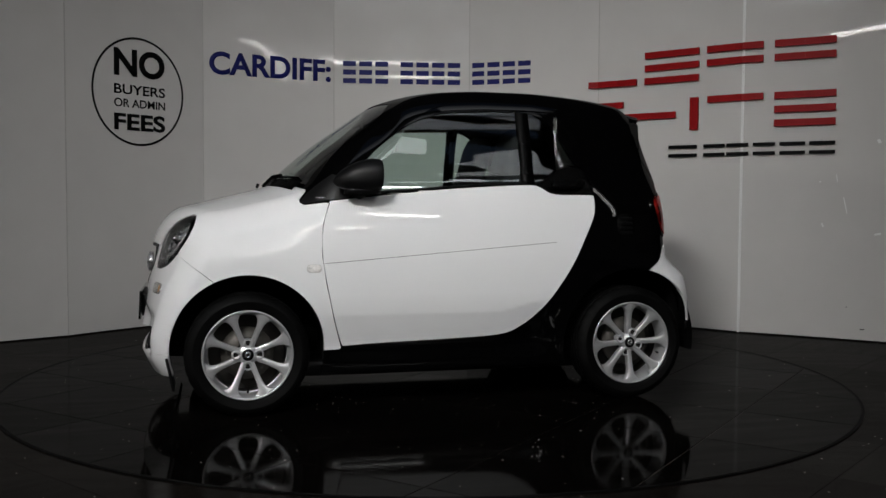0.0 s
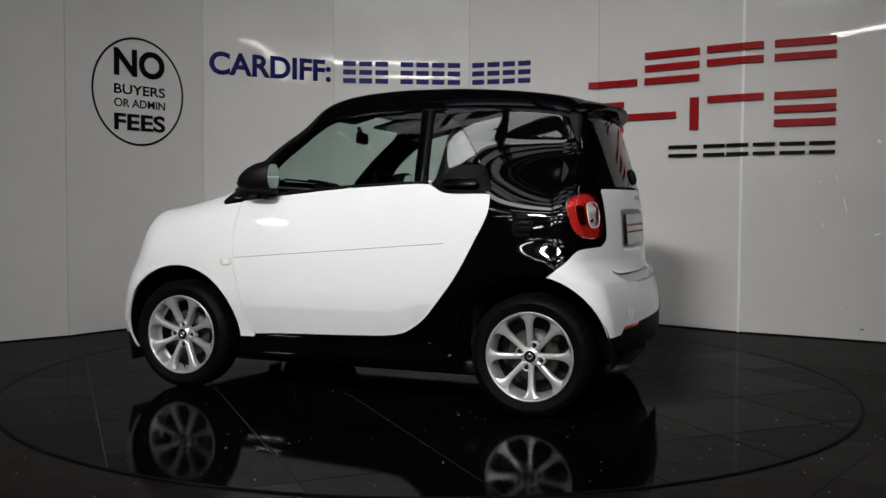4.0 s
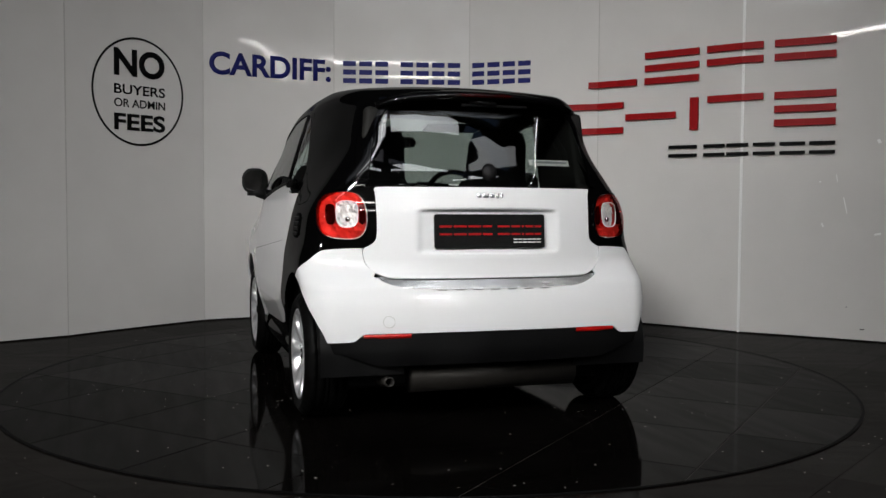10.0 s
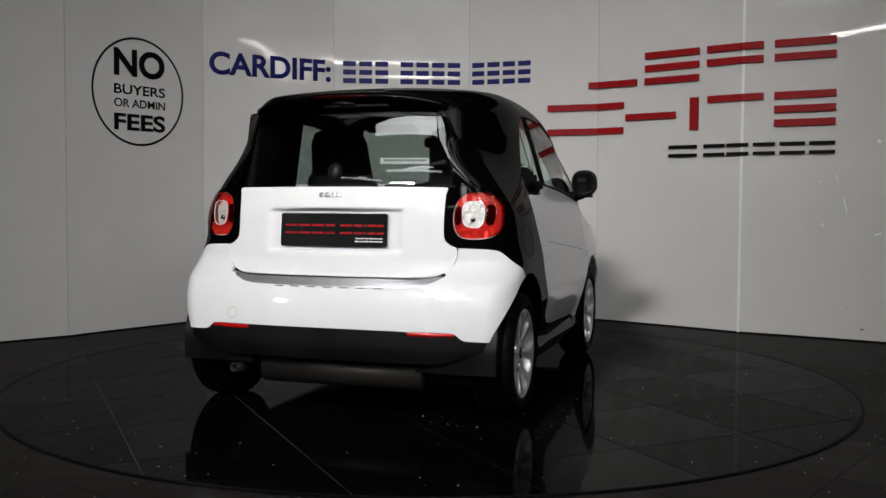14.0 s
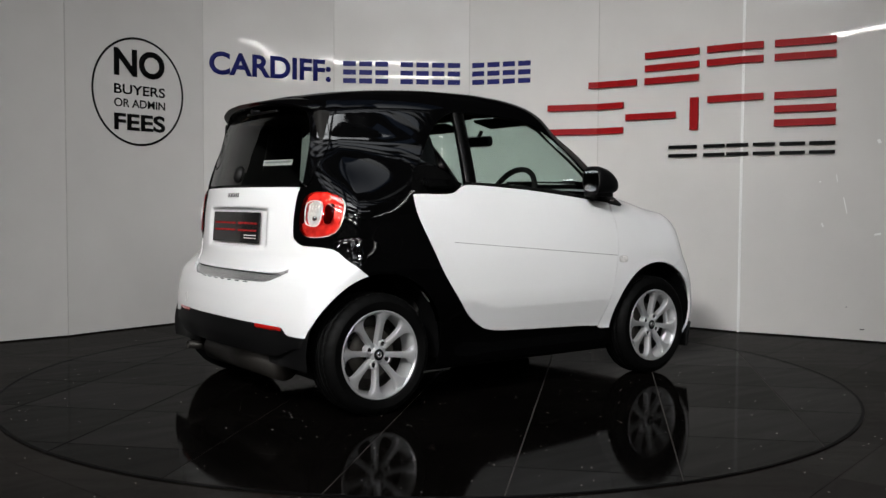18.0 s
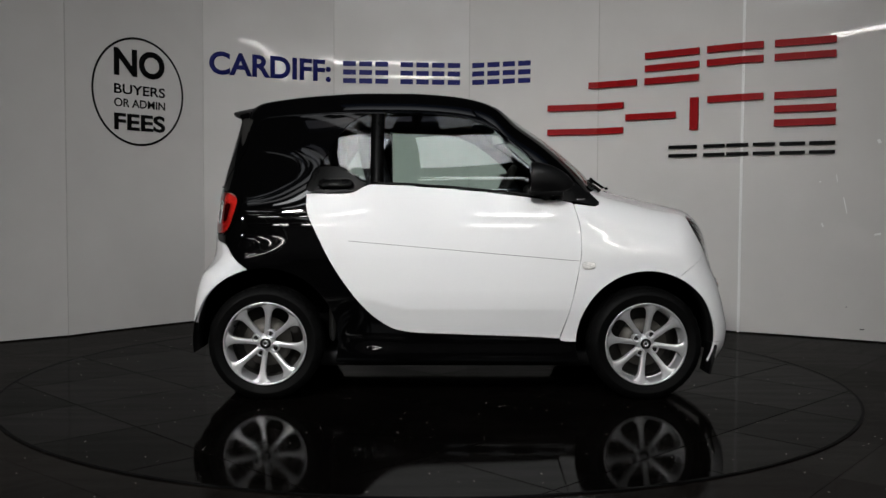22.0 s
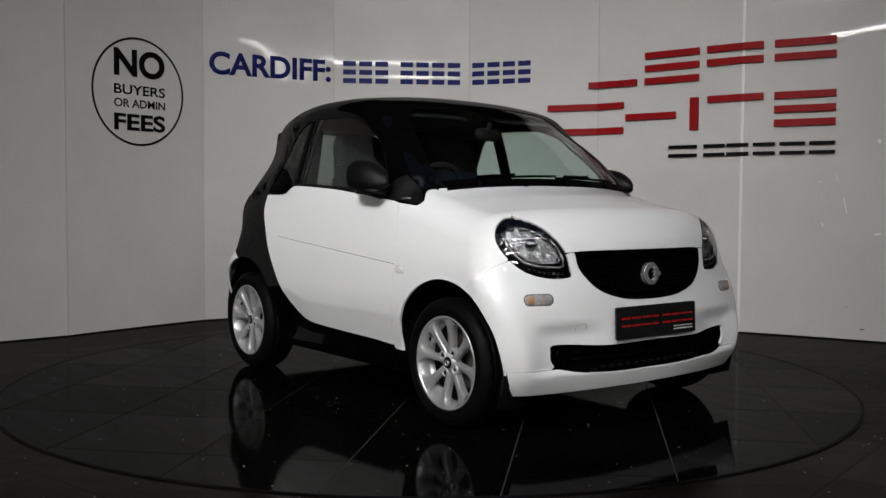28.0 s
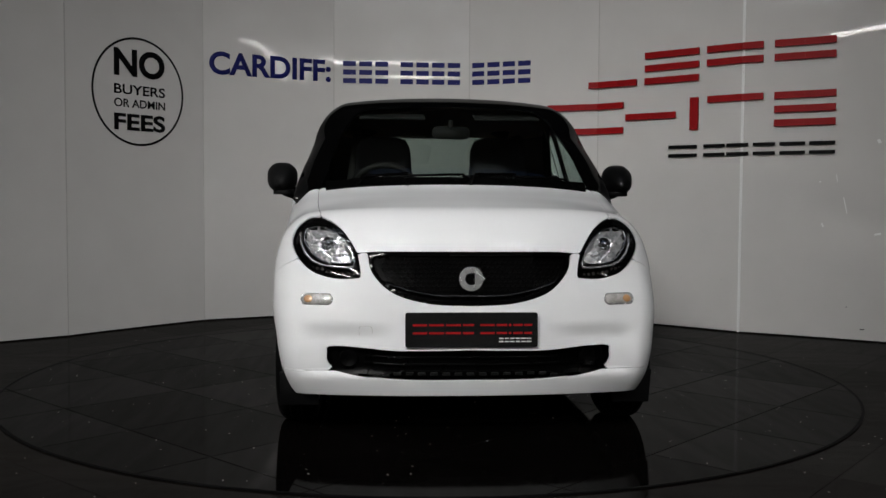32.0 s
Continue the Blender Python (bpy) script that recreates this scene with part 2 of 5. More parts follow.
def part(name, bm, mat, parent=None, label="", smooth=True):
    me = bpy.data.meshes.new(name)
    bm.to_mesh(me)
    bm.free()
    me.materials.append(mat)
    if smooth:
        for p in me.polygons:
            p.use_smooth = True
    ob = new(name, me)
    ob.parent = parent
    if label:
        ob["label"] = label
    return ob


def box(bm, sx, sy, sz, m=Matrix(), bevel=0.0, seg=2):
    r = bmesh.ops.create_cube(bm, size=1, matrix=m @ Matrix.Diagonal((sx, sy, sz, 1)))
    if bevel:
        es = list({e for v in r["verts"] for e in v.link_edges})
        bmesh.ops.bevel(bm, geom=es, offset=bevel, segments=seg, affect="EDGES", profile=0.5)
    return bm


def boxm(sx, sy, sz, x=0, y=0, z=0, bevel=0.0, rx=0, ry=0, rz=0, seg=2):
    return box(bmesh.new(), sx, sy, sz, pose(x, y, z, rx, ry, rz), bevel, seg)


def revolve(bm, profile, n=48, m=Matrix(), close=False):
    """Turns (radius, height) pairs round the local z axis."""
    rings = []
    for r, h in profile:
        rings.append([bm.verts.new(m @ Vector((r * math.cos(a), r * math.sin(a), h)))
                      for a in (2 * math.pi * i / n for i in range(n))])
    pairs = list(zip(rings, rings[1:])) + ([(rings[-1], rings[0])] if close else [])
    for a, b in pairs:
        for i in range(n):
            bm.faces.new((a[i], a[(i + 1) % n], b[(i + 1) % n], b[i]))
    return bm


def disc(bm, r, n=32, m=Matrix()):
    bmesh.ops.create_circle(bm, cap_ends=True, radius=r, segments=n, matrix=m)
    return bm


def tube(bm, pts, r, n=10, closed=False, cap=True):
    pts = [Vector(p) for p in pts]
    rings = []
    up = Vector((0.13, 0.21, 0.97))
    for i, p in enumerate(pts):
        a = pts[i - 1] if i or closed else pts[i]
        b = pts[(i + 1) % len(pts)] if i + 1 < len(pts) or closed else pts[i]
        d = (b - a).normalized()
        u = d.cross(up).normalized()
        w = u.cross(d)
        k = r[i] if isinstance(r, (list, tuple)) else r
        rings.append([bm.verts.new(p + k * (u * math.cos(t) + w * math.sin(t))) for t in (2 * math.pi * j / n for j in range(n))])
    for a, b in list(zip(rings, rings[1:])) + ([(rings[-1], rings[0])] if closed else []):
        for j in range(n):
            bm.faces.new((a[j], a[(j + 1) % n], b[(j + 1) % n], b[j]))
    if cap and not closed:
        bm.faces.new(rings[0][::-1])
        bm.faces.new(rings[-1])
    return bm


def prism(bm, outline, depth, m=Matrix(), bevel=0.0):
    """A plate: the outline in the local xy plane, from z = 0 to depth."""
    lo = [bm.verts.new(m @ Vector((x, y, 0))) for x, y in outline]
    hi = [bm.verts.new(m @ Vector((x, y, depth))) for x, y in outline]
    bm.faces.new(lo[::-1])
    top = bm.faces.new(hi)
    for i in range(len(lo)):
        j = (i + 1) % len(lo)
        bm.faces.new((lo[i], lo[j], hi[j], hi[i]))
    if bevel:
        bmesh.ops.bevel(bm, geom=list(top.edges), offset=bevel, segments=2, affect="EDGES", profile=0.5)
    return bm


def rounded(w, h, r, n=6):
    """A rounded rectangle's outline, centred."""
    pts = []
    for cx, cy, a0 in ((w / 2 - r, h / 2 - r, 0), (-w / 2 + r, h / 2 - r, 90), (-w / 2 + r, -h / 2 + r, 180), (w / 2 - r, -h / 2 + r, 270)):
        pts += [(cx + r * math.cos(radians(a0 + 90 * i / n)), cy + r * math.sin(radians(a0 + 90 * i / n))) for i in range(n + 1)]
    return pts


def curve_closed(pts, n=6):
    """A smooth closed line through a few points (Catmull-Rom)."""
    p = np.array(pts, float)
    out = []
    for i in range(len(p)):
        a, b, c, d = p[i - 1], p[i], p[(i + 1) % len(p)], p[(i + 2) % len(p)]
        for t in np.arange(n) / n:
            out.append(0.5 * (2 * b + (c - a) * t + (2 * a - 5 * b + 4 * c - d) * t * t + (3 * b - a - 3 * c + d) * t ** 3))
    return np.array(out)


# ---- booth wall ----
WALL = [(-3.42, 0.69), (-2.615, 1.454), (-1.864, 2.40), (-0.852, 2.908), (0.331, 3.002), (1.397, 2.576), (2.356, 1.804), (3.398, 1.17)]
WALL_H = 3.3
RUN = [0.0]
for a, b in zip(WALL, WALL[1:]):
    RUN.append(RUN[-1] + math.dist(a, b))


BOW = 0.010  # how far the boards bend outwards between their seams


def wall_normal(s):
    """The smooth wall's direction towards the viewer."""
    mids = [(RUN[k] + RUN[k + 1]) / 2 for k in range(len(RUN) - 1)]
    turn = [math.atan2(b[1] - a[1], b[0] - a[0]) for a, b in zip(WALL, WALL[1:])]
    i = max(k for k in range(len(turn)) if RUN[k] <= s or k == 0)
    a = 0.4 * float(np.interp(s, mids, turn)) + 0.6 * turn[i]
    return Vector((math.sin(a), -math.cos(a), 0))


def wall_frame(s):
    """The wall's place at s metres along it: origin on the floor, x along the wall, z out of it to the viewer."""
    i = max(k for k in range(len(WALL) - 1) if RUN[k] <= s or k == 0)
    a, b = Vector((*WALL[i], 0)), Vector((*WALL[i + 1], 0))
    d = (b - a).normalized()
    n = Vector((d.y, -d.x, 0))
    m = Matrix((d, Vector((0, 0, 1)), n)).transposed().to_4x4()
    t, length = s - RUN[i], RUN[i + 1] - RUN[i]
    k = min(max(t / length, 0), 1)
    m.translation = a + d * t - n * (BOW * 4 * k * (1 - k) * length)
    return m


def wall_point(s, z, out):
    return wall_frame(s) @ Vector((0, z, out))


wall_north = tagged(new("wall_north"), "curved booth wall of glossy white laminate boards", "wall", kind="structure")
for i in range(len(WALL) - 1):
    length = RUN[i + 1] - RUN[i]
    cols = 14
    at = [RUN[i] + 0.0025 + (length - 0.005) * k / cols for k in range(cols + 1)]
    verts = [wall_point(q, z, o) for q in at for z, o in ((0.006, 0.0), (WALL_H, 0.0), (0.006, -0.018), (WALL_H, -0.018))]
    faces, dirs = [], []
    for k in range(cols):
        a, b = 4 * k, 4 * k + 4
        n0, n1 = wall_normal(at[k]), wall_normal(at[k + 1])
        faces.append((a, b, b + 1, a + 1))
        dirs += [n0, n1, n1, n0]
        for f in ((a + 2, a + 3, b + 3, b + 2), (a + 1, b + 1, b + 3, a + 3), (a, a + 2, b + 2, b)):
            faces.append(f)
            dirs += [Vector((0, 0, 0))] * 4
    faces += [(0, 1, 3, 2), (4 * cols, 4 * cols + 2, 4 * cols + 3, 4 * cols + 1)]
    dirs += [Vector((0, 0, 0))] * 8
    me = bpy.data.meshes.new("panel")
    me.from_pydata(verts, [], faces)
    me.polygons.foreach_set("use_smooth", [f[1] == f[0] + 4 and f[3] == f[0] + 1 for f in faces])
    me.normals_split_custom_set(dirs)
    me.materials.append(M_WALL)
    new("panel", me).parent = wall_north
    bm = box(bmesh.new(), length, WALL_H - 0.01, 0.05, wall_frame(RUN[i] + length / 2) @ Matrix.Translation((0, WALL_H / 2, -0.052)))
    part("backing_board", bm, M_SEAM, wall_north, smooth=False)
for i in range(1, len(WALL) - 1):
    wide = i == 6
    bm = box(bmesh.new(), 0.020 if wide else 0.007, WALL_H, 0.010 if wide else 0.004, wall_frame(RUN[i]) @ Matrix.Translation((0, WALL_H / 2, 0.0)), 0.002 if wide else 0, 1)
    part("batten" if wide else "seam_strip", bm, M_BATTEN if wide else M_SEAM, wall_north, smooth=False)
hatch = tagged(new("access_panel"), "small white access panel low on the booth wall", "panel")
part("cover", box(bmesh.new(), 0.30, 0.60, 0.012, wall_frame(5.60) @ Matrix.Translation((0.0, 0.45, 0.007)), 0.003, 1), M_WALL, hatch, smooth=False)


def lettering(text, s0, s1, z0, z1, mat, out=0.003, deep=0.002, bold=0.0):
    """Letters from s0 to s1 along the wall and from z0 to z1 in height; each letter is a mesh."""
    cu = bpy.data.curves.new("letters", "FONT")
    cu.body, cu.size, cu.offset = text, 1.0, bold
    ob = bpy.data.objects.new("letters", cu)
    scene.collection.objects.link(ob)
    me = ob.to_mesh()
    bm = bmesh.new()
    bm.from_mesh(me)
    ob.to_mesh_clear()
    bpy.data.objects.remove(ob)
    xs, ys = [v.co.x for v in bm.verts], [v.co.y for v in bm.verts]
    x0, x1, y0, y1 = min(xs), max(xs), min(ys), max(ys)
    ret = bmesh.ops.extrude_face_region(bm, geom=list(bm.faces))
    for g in ret["geom"]:
        if isinstance(g, bmesh.types.BMVert):
            g.co.z += 1
    for v in bm.verts:
        s = s0 + (v.co.x - x0) / (x1 - x0) * (s1 - s0)
        z = z0 + (v.co.y - y0) / (y1 - y0) * (z1 - z0)
        v.co = wall_point(s, z, out + deep * v.co.z)
    bmesh.ops.recalc_face_normals(bm, faces=bm.faces)
    return bm


def wall_bar(s0, s1, z0, z1, out, deep, bevel=0.0):
    """A plain bar on the wall."""
    bm = bmesh.new()
    cuts = [s0] + [r for r in RUN if s0 + 0.01 < r < s1 - 0.01] + [s1]
    cuts = [q for a, b in zip(cuts, cuts[1:]) for q in np.linspace(a, b, max(1, int((b - a) / 0.16)) + 1)[:-1]] + [s1]
    for a, b in zip(cuts, cuts[1:]):
        box(bm, b - a, z1 - z0, deep, wall_frame((a + b) / 2) @ Matrix.Translation((0, (z0 + z1) / 2, out + deep / 2)), bevel, 1)
    return bm


sign = tagged(new("round_sign"), "round black vinyl notice reading no buyers or admin fees", "sign")
bm = bmesh.new()
n = 96
rings = []
for rr in (1.0, 0.958):
    rings.append([bm.verts.new(wall_point(1.722 + 0.404 * rr * math.cos(2 * math.pi * i / n), 1.81 + 0.412 * rr * math.sin(2 * math.pi * i / n), 0.003)) for i in range(n)])
for i in range(n):
    bm.faces.new((rings[0][i], rings[0][(i + 1) % n], rings[1][(i + 1) % n], rings[1][i]))
part("ring", bm, M_INK, sign, smooth=False)
for text, s0, s1, z0, z1, bold in (("NO", 1.507, 1.953, 1.918, 2.128, 0.035), ("BUYERS", 1.507, 1.955, 1.784, 1.858, 0.012),
                                   ("OR ADMIN", 1.507, 1.955, 1.687, 1.750, 0.008), ("FEES", 1.505, 1.954, 1.512, 1.640, 0.03)):
    part("lettering", lettering(text, s0, s1, z0, z1, M_INK, bold=bold), M_INK, sign, smooth=False)

phone = tagged(new("wall_lettering"), "navy blue vinyl lettering of a town name followed by plain bars", "sign")
part("lettering", lettering("CARDIFF:", 2.368, 3.42, 2.019, 2.209, M_BLUE, bold=0.03), M_BLUE, phone, smooth=False)
for a, b, count in ((3.514, 3.936, 3), (4.015, 4.568, 4), (4.649, 5.205, 4)):
    w = (b - a) / count
    for i in range(count):
        for z0, z1 in ((2.016, 2.06), (2.09, 2.134), (2.164, 2.208)):
            part("bar", wall_bar(a + i * w + 0.014, a + (i + 1) * w - 0.014, z0, z1, 0.003, 0.002), M_BLUE, phone, smooth=False)

ROWS = {(5.705, 1.940): (0,), (6.211, 1.940): (0, 1, 2), (6.735, 1.940): (1, 2), (7.244, 1.940): (1, 2),
        (5.352, 1.557): (0, 2), (6.045, 1.557): (1,), (6.745, 1.557): (2,), (7.248, 1.557): (0, 1, 2)}
fascia = tagged(new("raised_sign"), "raised red and black plain-bar company sign on the booth wall", "sign")
for cells, zb in (((( 5.705, 6.14), (6.211, 6.668), (6.735, 7.165), (7.244, 7.67)), 1.940),
                  (((5.352, 6.026), (6.045, 6.48), (6.60, 6.668), (6.745, 7.169), (7.248, 7.676)), 1.557)):
    for a, b in cells:
        if b - a < 0.1:
            part("bar", wall_bar(a, b, zb, zb + 0.255, 0.012, 0.02, 0.001), M_RED, fascia, smooth=False)
            continue
        for k in ROWS[(a, zb)]:
            part("bar", wall_bar(a, b, zb + 0.102 * k, zb + 0.102 * k + 0.052, 0.012, 0.02, 0.001), M_RED, fascia, smooth=False)
for a, b in ((6.426, 6.66), (6.717, 6.885), (6.903, 7.067), (7.10, 7.26), (7.292, 7.471), (7.499, 7.676)):
    for z in (1.349, 1.416):
        part("bar", wall_bar(a, b, z, z + 0.026, 0.012, 0.015, 0.001), M_INK, fascia, smooth=False)

# dark scuffs on the boards; the M_BATTEN rows paint lamp glints as pale marks
SCUFFS_AND_GLINTS = [(7.884, 0.081, 0.030, 0.006, 8, M_INK), (7.775, 0.238, 0.008, 0.006, 30, M_INK), (6.873, 0.396, 0.010, 0.006, 0, M_SEAM), (7.578, 1.145, 0.012, 0.010, 20, M_BATTEN),
          (7.692, 1.172, 0.006, 0.05, 8, M_BATTEN), (7.752, 0.973, 0.007, 0.12, 12, M_BATTEN), (7.97, 0.77, 0.045, 0.014, 10, M_BATTEN), (7.965, 1.429, 0.02, 0.03, 30, M_BATTEN),
          (7.60, 0.83, 0.012, 0.03, 25, M_BATTEN)]
for s0, z0, w, h, tilt, mat in SCUFFS_AND_GLINTS:
    m = wall_frame(s0) @ Matrix.Translation((0, z0, 0.0006)) @ pose(0, 0, 0, 0, 0, tilt)
    part("scuff", box(bmesh.new(), w, h, 0.0012, m), mat, wall_north, smooth=False)

# ---- floor and turntable ----
R_DISC = 2.242
floor = tagged(new("floor"), "dark polished floor tiles round the turntable", "floor", kind="structure")
n = 128
R_TILED = 4.6
for name, r0, r1, top, mat in (("slab", R_DISC + 0.012, R_TILED, -0.0065, M_GROUT), ("outer_slab", R_TILED - 0.3, 16, -0.0052, M_FLOOR)):
    bm = bmesh.new()
    rings = [[], []]
    for i in range(n):
        c, q = math.cos(2 * math.pi * i / n), math.sin(2 * math.pi * i / n)
        k = r1 / max(abs(c), abs(q)) if r1 > 10 else r1
        rings[0].append(bm.verts.new((c * r0, q * r0, top)))
        rings[1].append(bm.verts.new((c * k, q * k, top)))
    for i in range(n):
        bm.faces.new((rings[0][i], rings[1][i], rings[1][(i + 1) % n], rings[0][(i + 1) % n]))
    part(name, bm, mat, floor, smooth=False)


def tile_mesh(poly, z0, z1):
    bm = bmesh.new()
    prism(bm, poly, z1 - z0, Matrix.Translation((0, 0, z0)))
    return bm


def trim(poly, radius, n=160, inside=True):
    """The part of a convex outline inside a circle (as a polygon of n sides)."""
    for i in range(n):
        a = 2 * math.pi * (i + 0.5) / n
        c, q = Vector((math.cos(a), math.sin(a))), radius * math.cos(math.pi / n)
        out = []
        for k in range(len(poly)):
            p, r = poly[k - 1], poly[k]
            dp, dr = p.dot(c) - q, r.dot(c) - q
            if (dp <= 0) != (dr <= 0):
                out.append(p + (r - p) * (dp / (dp - dr)))
            if dr <= 0:
                out.append(r)
        poly = out
        if len(poly) < 3:
            return []
    return poly


# square floor tiles, cut round the turntable
FLOOR_ROT = Matrix.Rotation(radians(50), 2)
tile_me = None
for ix in range(-10, 10):
    for iy in range(-10, 10):
        g = 0.0012
        sq = [(ix * 0.6 + g, iy * 0.6 + g), (ix * 0.6 + 0.6 - g, iy * 0.6 + g), (ix * 0.6 + 0.6 - g, iy * 0.6 + 0.6 - g), (ix * 0.6 + g, iy * 0.6 + 0.6 - g)]
        dist = [math.hypot(*p) for p in sq]
        if min(dist) > R_TILED - 0.25 or max(dist) < R_DISC + 0.03:
            continue
        if min(dist) > R_DISC + 0.02 and math.hypot(ix * 0.6 + 0.3, iy * 0.6 + 0.3) > R_DISC + 0.45:
            if tile_me is None:
                bm = tile_mesh([(g, g), (0.6 - g, g), (0.6 - g, 0.6 - g), (g, 0.6 - g)], -0.0064, -0.004)
                tile_me = bpy.data.meshes.new("tile")
                bm.to_mesh(tile_me)
                bm.free()
                tile_me.materials.append(M_FLOOR)
            ob = new("tile", tile_me)
            ob.parent = floor
            c = FLOOR_ROT @ Vector((ix * 0.6, iy * 0.6))
            ob.matrix_basis = pose(c.x, c.y, 0, 0, 0, 50)
            continue
        edge = []
        for k in range(4):
            for j in range(24):
                p = Vector(sq[k]).lerp(Vector(sq[(k + 1) % 4]), j / 24)
                edge.append(FLOOR_ROT @ (p if p.length > R_DISC + 0.0125 else p.normalized() * (R_DISC + 0.0125)))
        edge = [p for k, p in enumerate(edge) if (p - edge[k - 1]).length > 1e-5]
        part("tile", tile_mesh([tuple(p) for p in edge], -0.0064, -0.004), M_FLOOR, floor, smooth=False)
turntable = tagged(new("turntable"), "round dark tiled turntable flush with the showroom floor", "turntable")
bm = bmesh.new()
bmesh.ops.create_circle(bm, cap_ends=True, radius=R_DISC, segments=128, matrix=Matrix.Translation((0, 0, -0.003)))
part("deck", bm, M_GROUT, turntable, smooth=False)
GRID = radians(43.2)
rot = Matrix.Rotation(GRID, 2)
for ix in range(-4, 5):
    for iy in range(-4, 5):
        x0, y0, g = ix * 0.6, iy * 0.6 - 0.05, 0.0028
        sq = [rot @ Vector(p) for p in ((x0 + g, y0 + g), (x0 + 0.6 - g, y0 + g), (x0 + 0.6 - g, y0 + 0.6 - g), (x0 + g, y0 + 0.6 - g))]
        out = trim(sq, R_DISC - 0.002)
        if len(out) > 2:
            area = abs(sum(out[i - 1].x * out[i].y - out[i].x * out[i - 1].y for i in range(len(out)))) / 2
            if area > 0.0005:
                part("tile", tile_mesh([tuple(p) for p in out], -0.0028, 0.0), M_DISC, turntable, smooth=False)
ring = tagged(new("turntable_rim"), "thin black seal round the turntable", "seal", kind="structure")
bm = bmesh.new()
revolve(bm, [(R_DISC - 0.001, -0.006), (R_DISC - 0.001, 0.0012), (R_DISC + 0.013, 0.0012), (R_DISC + 0.013, -0.006)], 160)
part("seal", bm, M_RING, ring, smooth=False)

# ---- hall round and behind the viewer ----
hall = tagged(new("hall_wall"), "dark grey showroom hall walls", "wall", kind="structure")
part("wall_south", boxm(18.6, 0.2, ROOF + 0.4, 0, -15.0, ROOF / 2 + 0.2), M_HALL, hall, smooth=False)
for x in (-9.3, 9.3):
    part("wall_side", boxm(0.2, 20, ROOF + 0.4, x, -5, ROOF / 2 + 0.2), M_HALL, hall, smooth=False)
part("wall_back", boxm(18.6, 0.2, ROOF + 0.4, 0, 5.0, ROOF / 2 + 0.2), M_HALL, hall, smooth=False)
ceiling = tagged(new("ceiling"), "dark roof deck with bright roof lights over the hall", "ceiling", kind="structure")
bm = bmesh.new()
xs = sorted({-9.4, 9.4, *[v for o in SKYLIGHTS_AND_FILL for v in (o[0] - o[2] / 2 - 0.05, o[0] + o[2] / 2 + 0.05)]})
ys = sorted({-15.1, 5.1, *[v for o in SKYLIGHTS_AND_FILL for v in (o[1] - o[3] / 2 - 0.05, o[1] + o[3] / 2 + 0.05)]})
for a, b in zip(xs, xs[1:]):
    for c, d in zip(ys, ys[1:]):
        if not any(abs((a + b) / 2 - o[0]) < o[2] / 2 + 0.05 and abs((c + d) / 2 - o[1]) < o[3] / 2 + 0.05 for o in SKYLIGHTS_AND_FILL):
            box(bm, b - a, d - c, 0.15, pose((a + b) / 2, (c + d) / 2, ROOF + 0.075))
part("deck", bm, M_CEIL, ceiling, smooth=False)
for y in (-12.0, -7.6, -2.6, 1.8):
    truss = tagged(new("roof_truss"), "painted steel lattice truss under the roof", "truss", group="roof trusses")
    for z in (-0.5, 0):
        part("chord", boxm(18.4, 0.09, 0.07, 0, 0, z), M_STEEL, truss, smooth=False)
    for k in range(-9, 9):
        part("web", tube(bmesh.new(), [(k * 1.0, 0, -0.5), (k * 1.0 + 0.5, 0, 0)], 0.018, 6), M_STEEL, truss)
        part("web", tube(bmesh.new(), [(k * 1.0 + 0.5, 0, 0), (k * 1.0 + 1.0, 0, -0.5)], 0.018, 6), M_STEEL, truss)
    truss.location = (0, y, ROOF - 0.04)


def strip_light(m, hang):
    ob = tagged(new("strip_light"), "twin-tube fluorescent strip light under the roof", "lamp", group="strip lights")
    part("housing", boxm(1.5, 0.20, 0.05, 0, 0, 0.05, 0.01), M_STEEL, ob, smooth=False)
    for dy in (-0.06, 0.06):
        part("tube", tube(bmesh.new(), [(-0.7, dy, 0), (0.7, dy, 0)], 0.022, 8), M_TUBE, ob)
    for dx in (-0.5, 0.5):
        part("hanger", tube(bmesh.new(), [(dx, 0, 0.07), (dx, 0, hang)], 0.006, 6), M_STEEL, ob)
    ob.matrix_world = m
    return ob


# fixtures for the bar lamps, the two added fill lamps included
for lx, ly, lz, turn, watts, wide in LUMINAIRES_AND_FILL:
    ob = tagged(new("bar_luminaire"), "twin bright bar luminaire hung from the roof, two of three added as fill", "lamp", group="bar luminaires")
    for dy in (-0.09, 0.09):
        part("channel", boxm(1.16, 0.12, 0.05, 0, dy, 0.07, 0.01), M_STEEL, ob, smooth=False)
    for dx in (-0.5, 0.5):
        part("hanger", tube(bmesh.new(), [(dx, 0, 0.09), (dx, 0, ROOF - lz)], 0.006, 6), M_STEEL, ob)
        part("cross_bar", boxm(0.05, 0.4, 0.02, dx, 0, 0.10), M_STEEL, ob, smooth=False)
    ob.matrix_world = pose(lx, ly, lz, 0, 0, turn)
first = strip_light(pose(-4.5, -8.2, 4.3, 0, 0, 0), 0.30)
for x, y, turn in ((-1.5, -8.2, 0), (4.5, -8.2, 0), (-4.5, -10.4, 0), (-1.5, -10.6, 8), (1.7, -10.9, 0), (4.5, -10.4, 0), (-4.5, -13.3, 0), (-1.5, -13.3, 0), (1.5, -13.3, 0),
                   (4.5, -13.3, 0)):
    copy_thing(first, pose(x, y, 4.3, 0, 0, turn))
near = tagged(new("strip_light"), "long bright twin-tube strip light under the roof", "lamp", group="strip lights")
part("housing", boxm(4.7, 0.18, 0.05, 0, 0, 0.07, 0.01), M_STEEL, near, smooth=False)
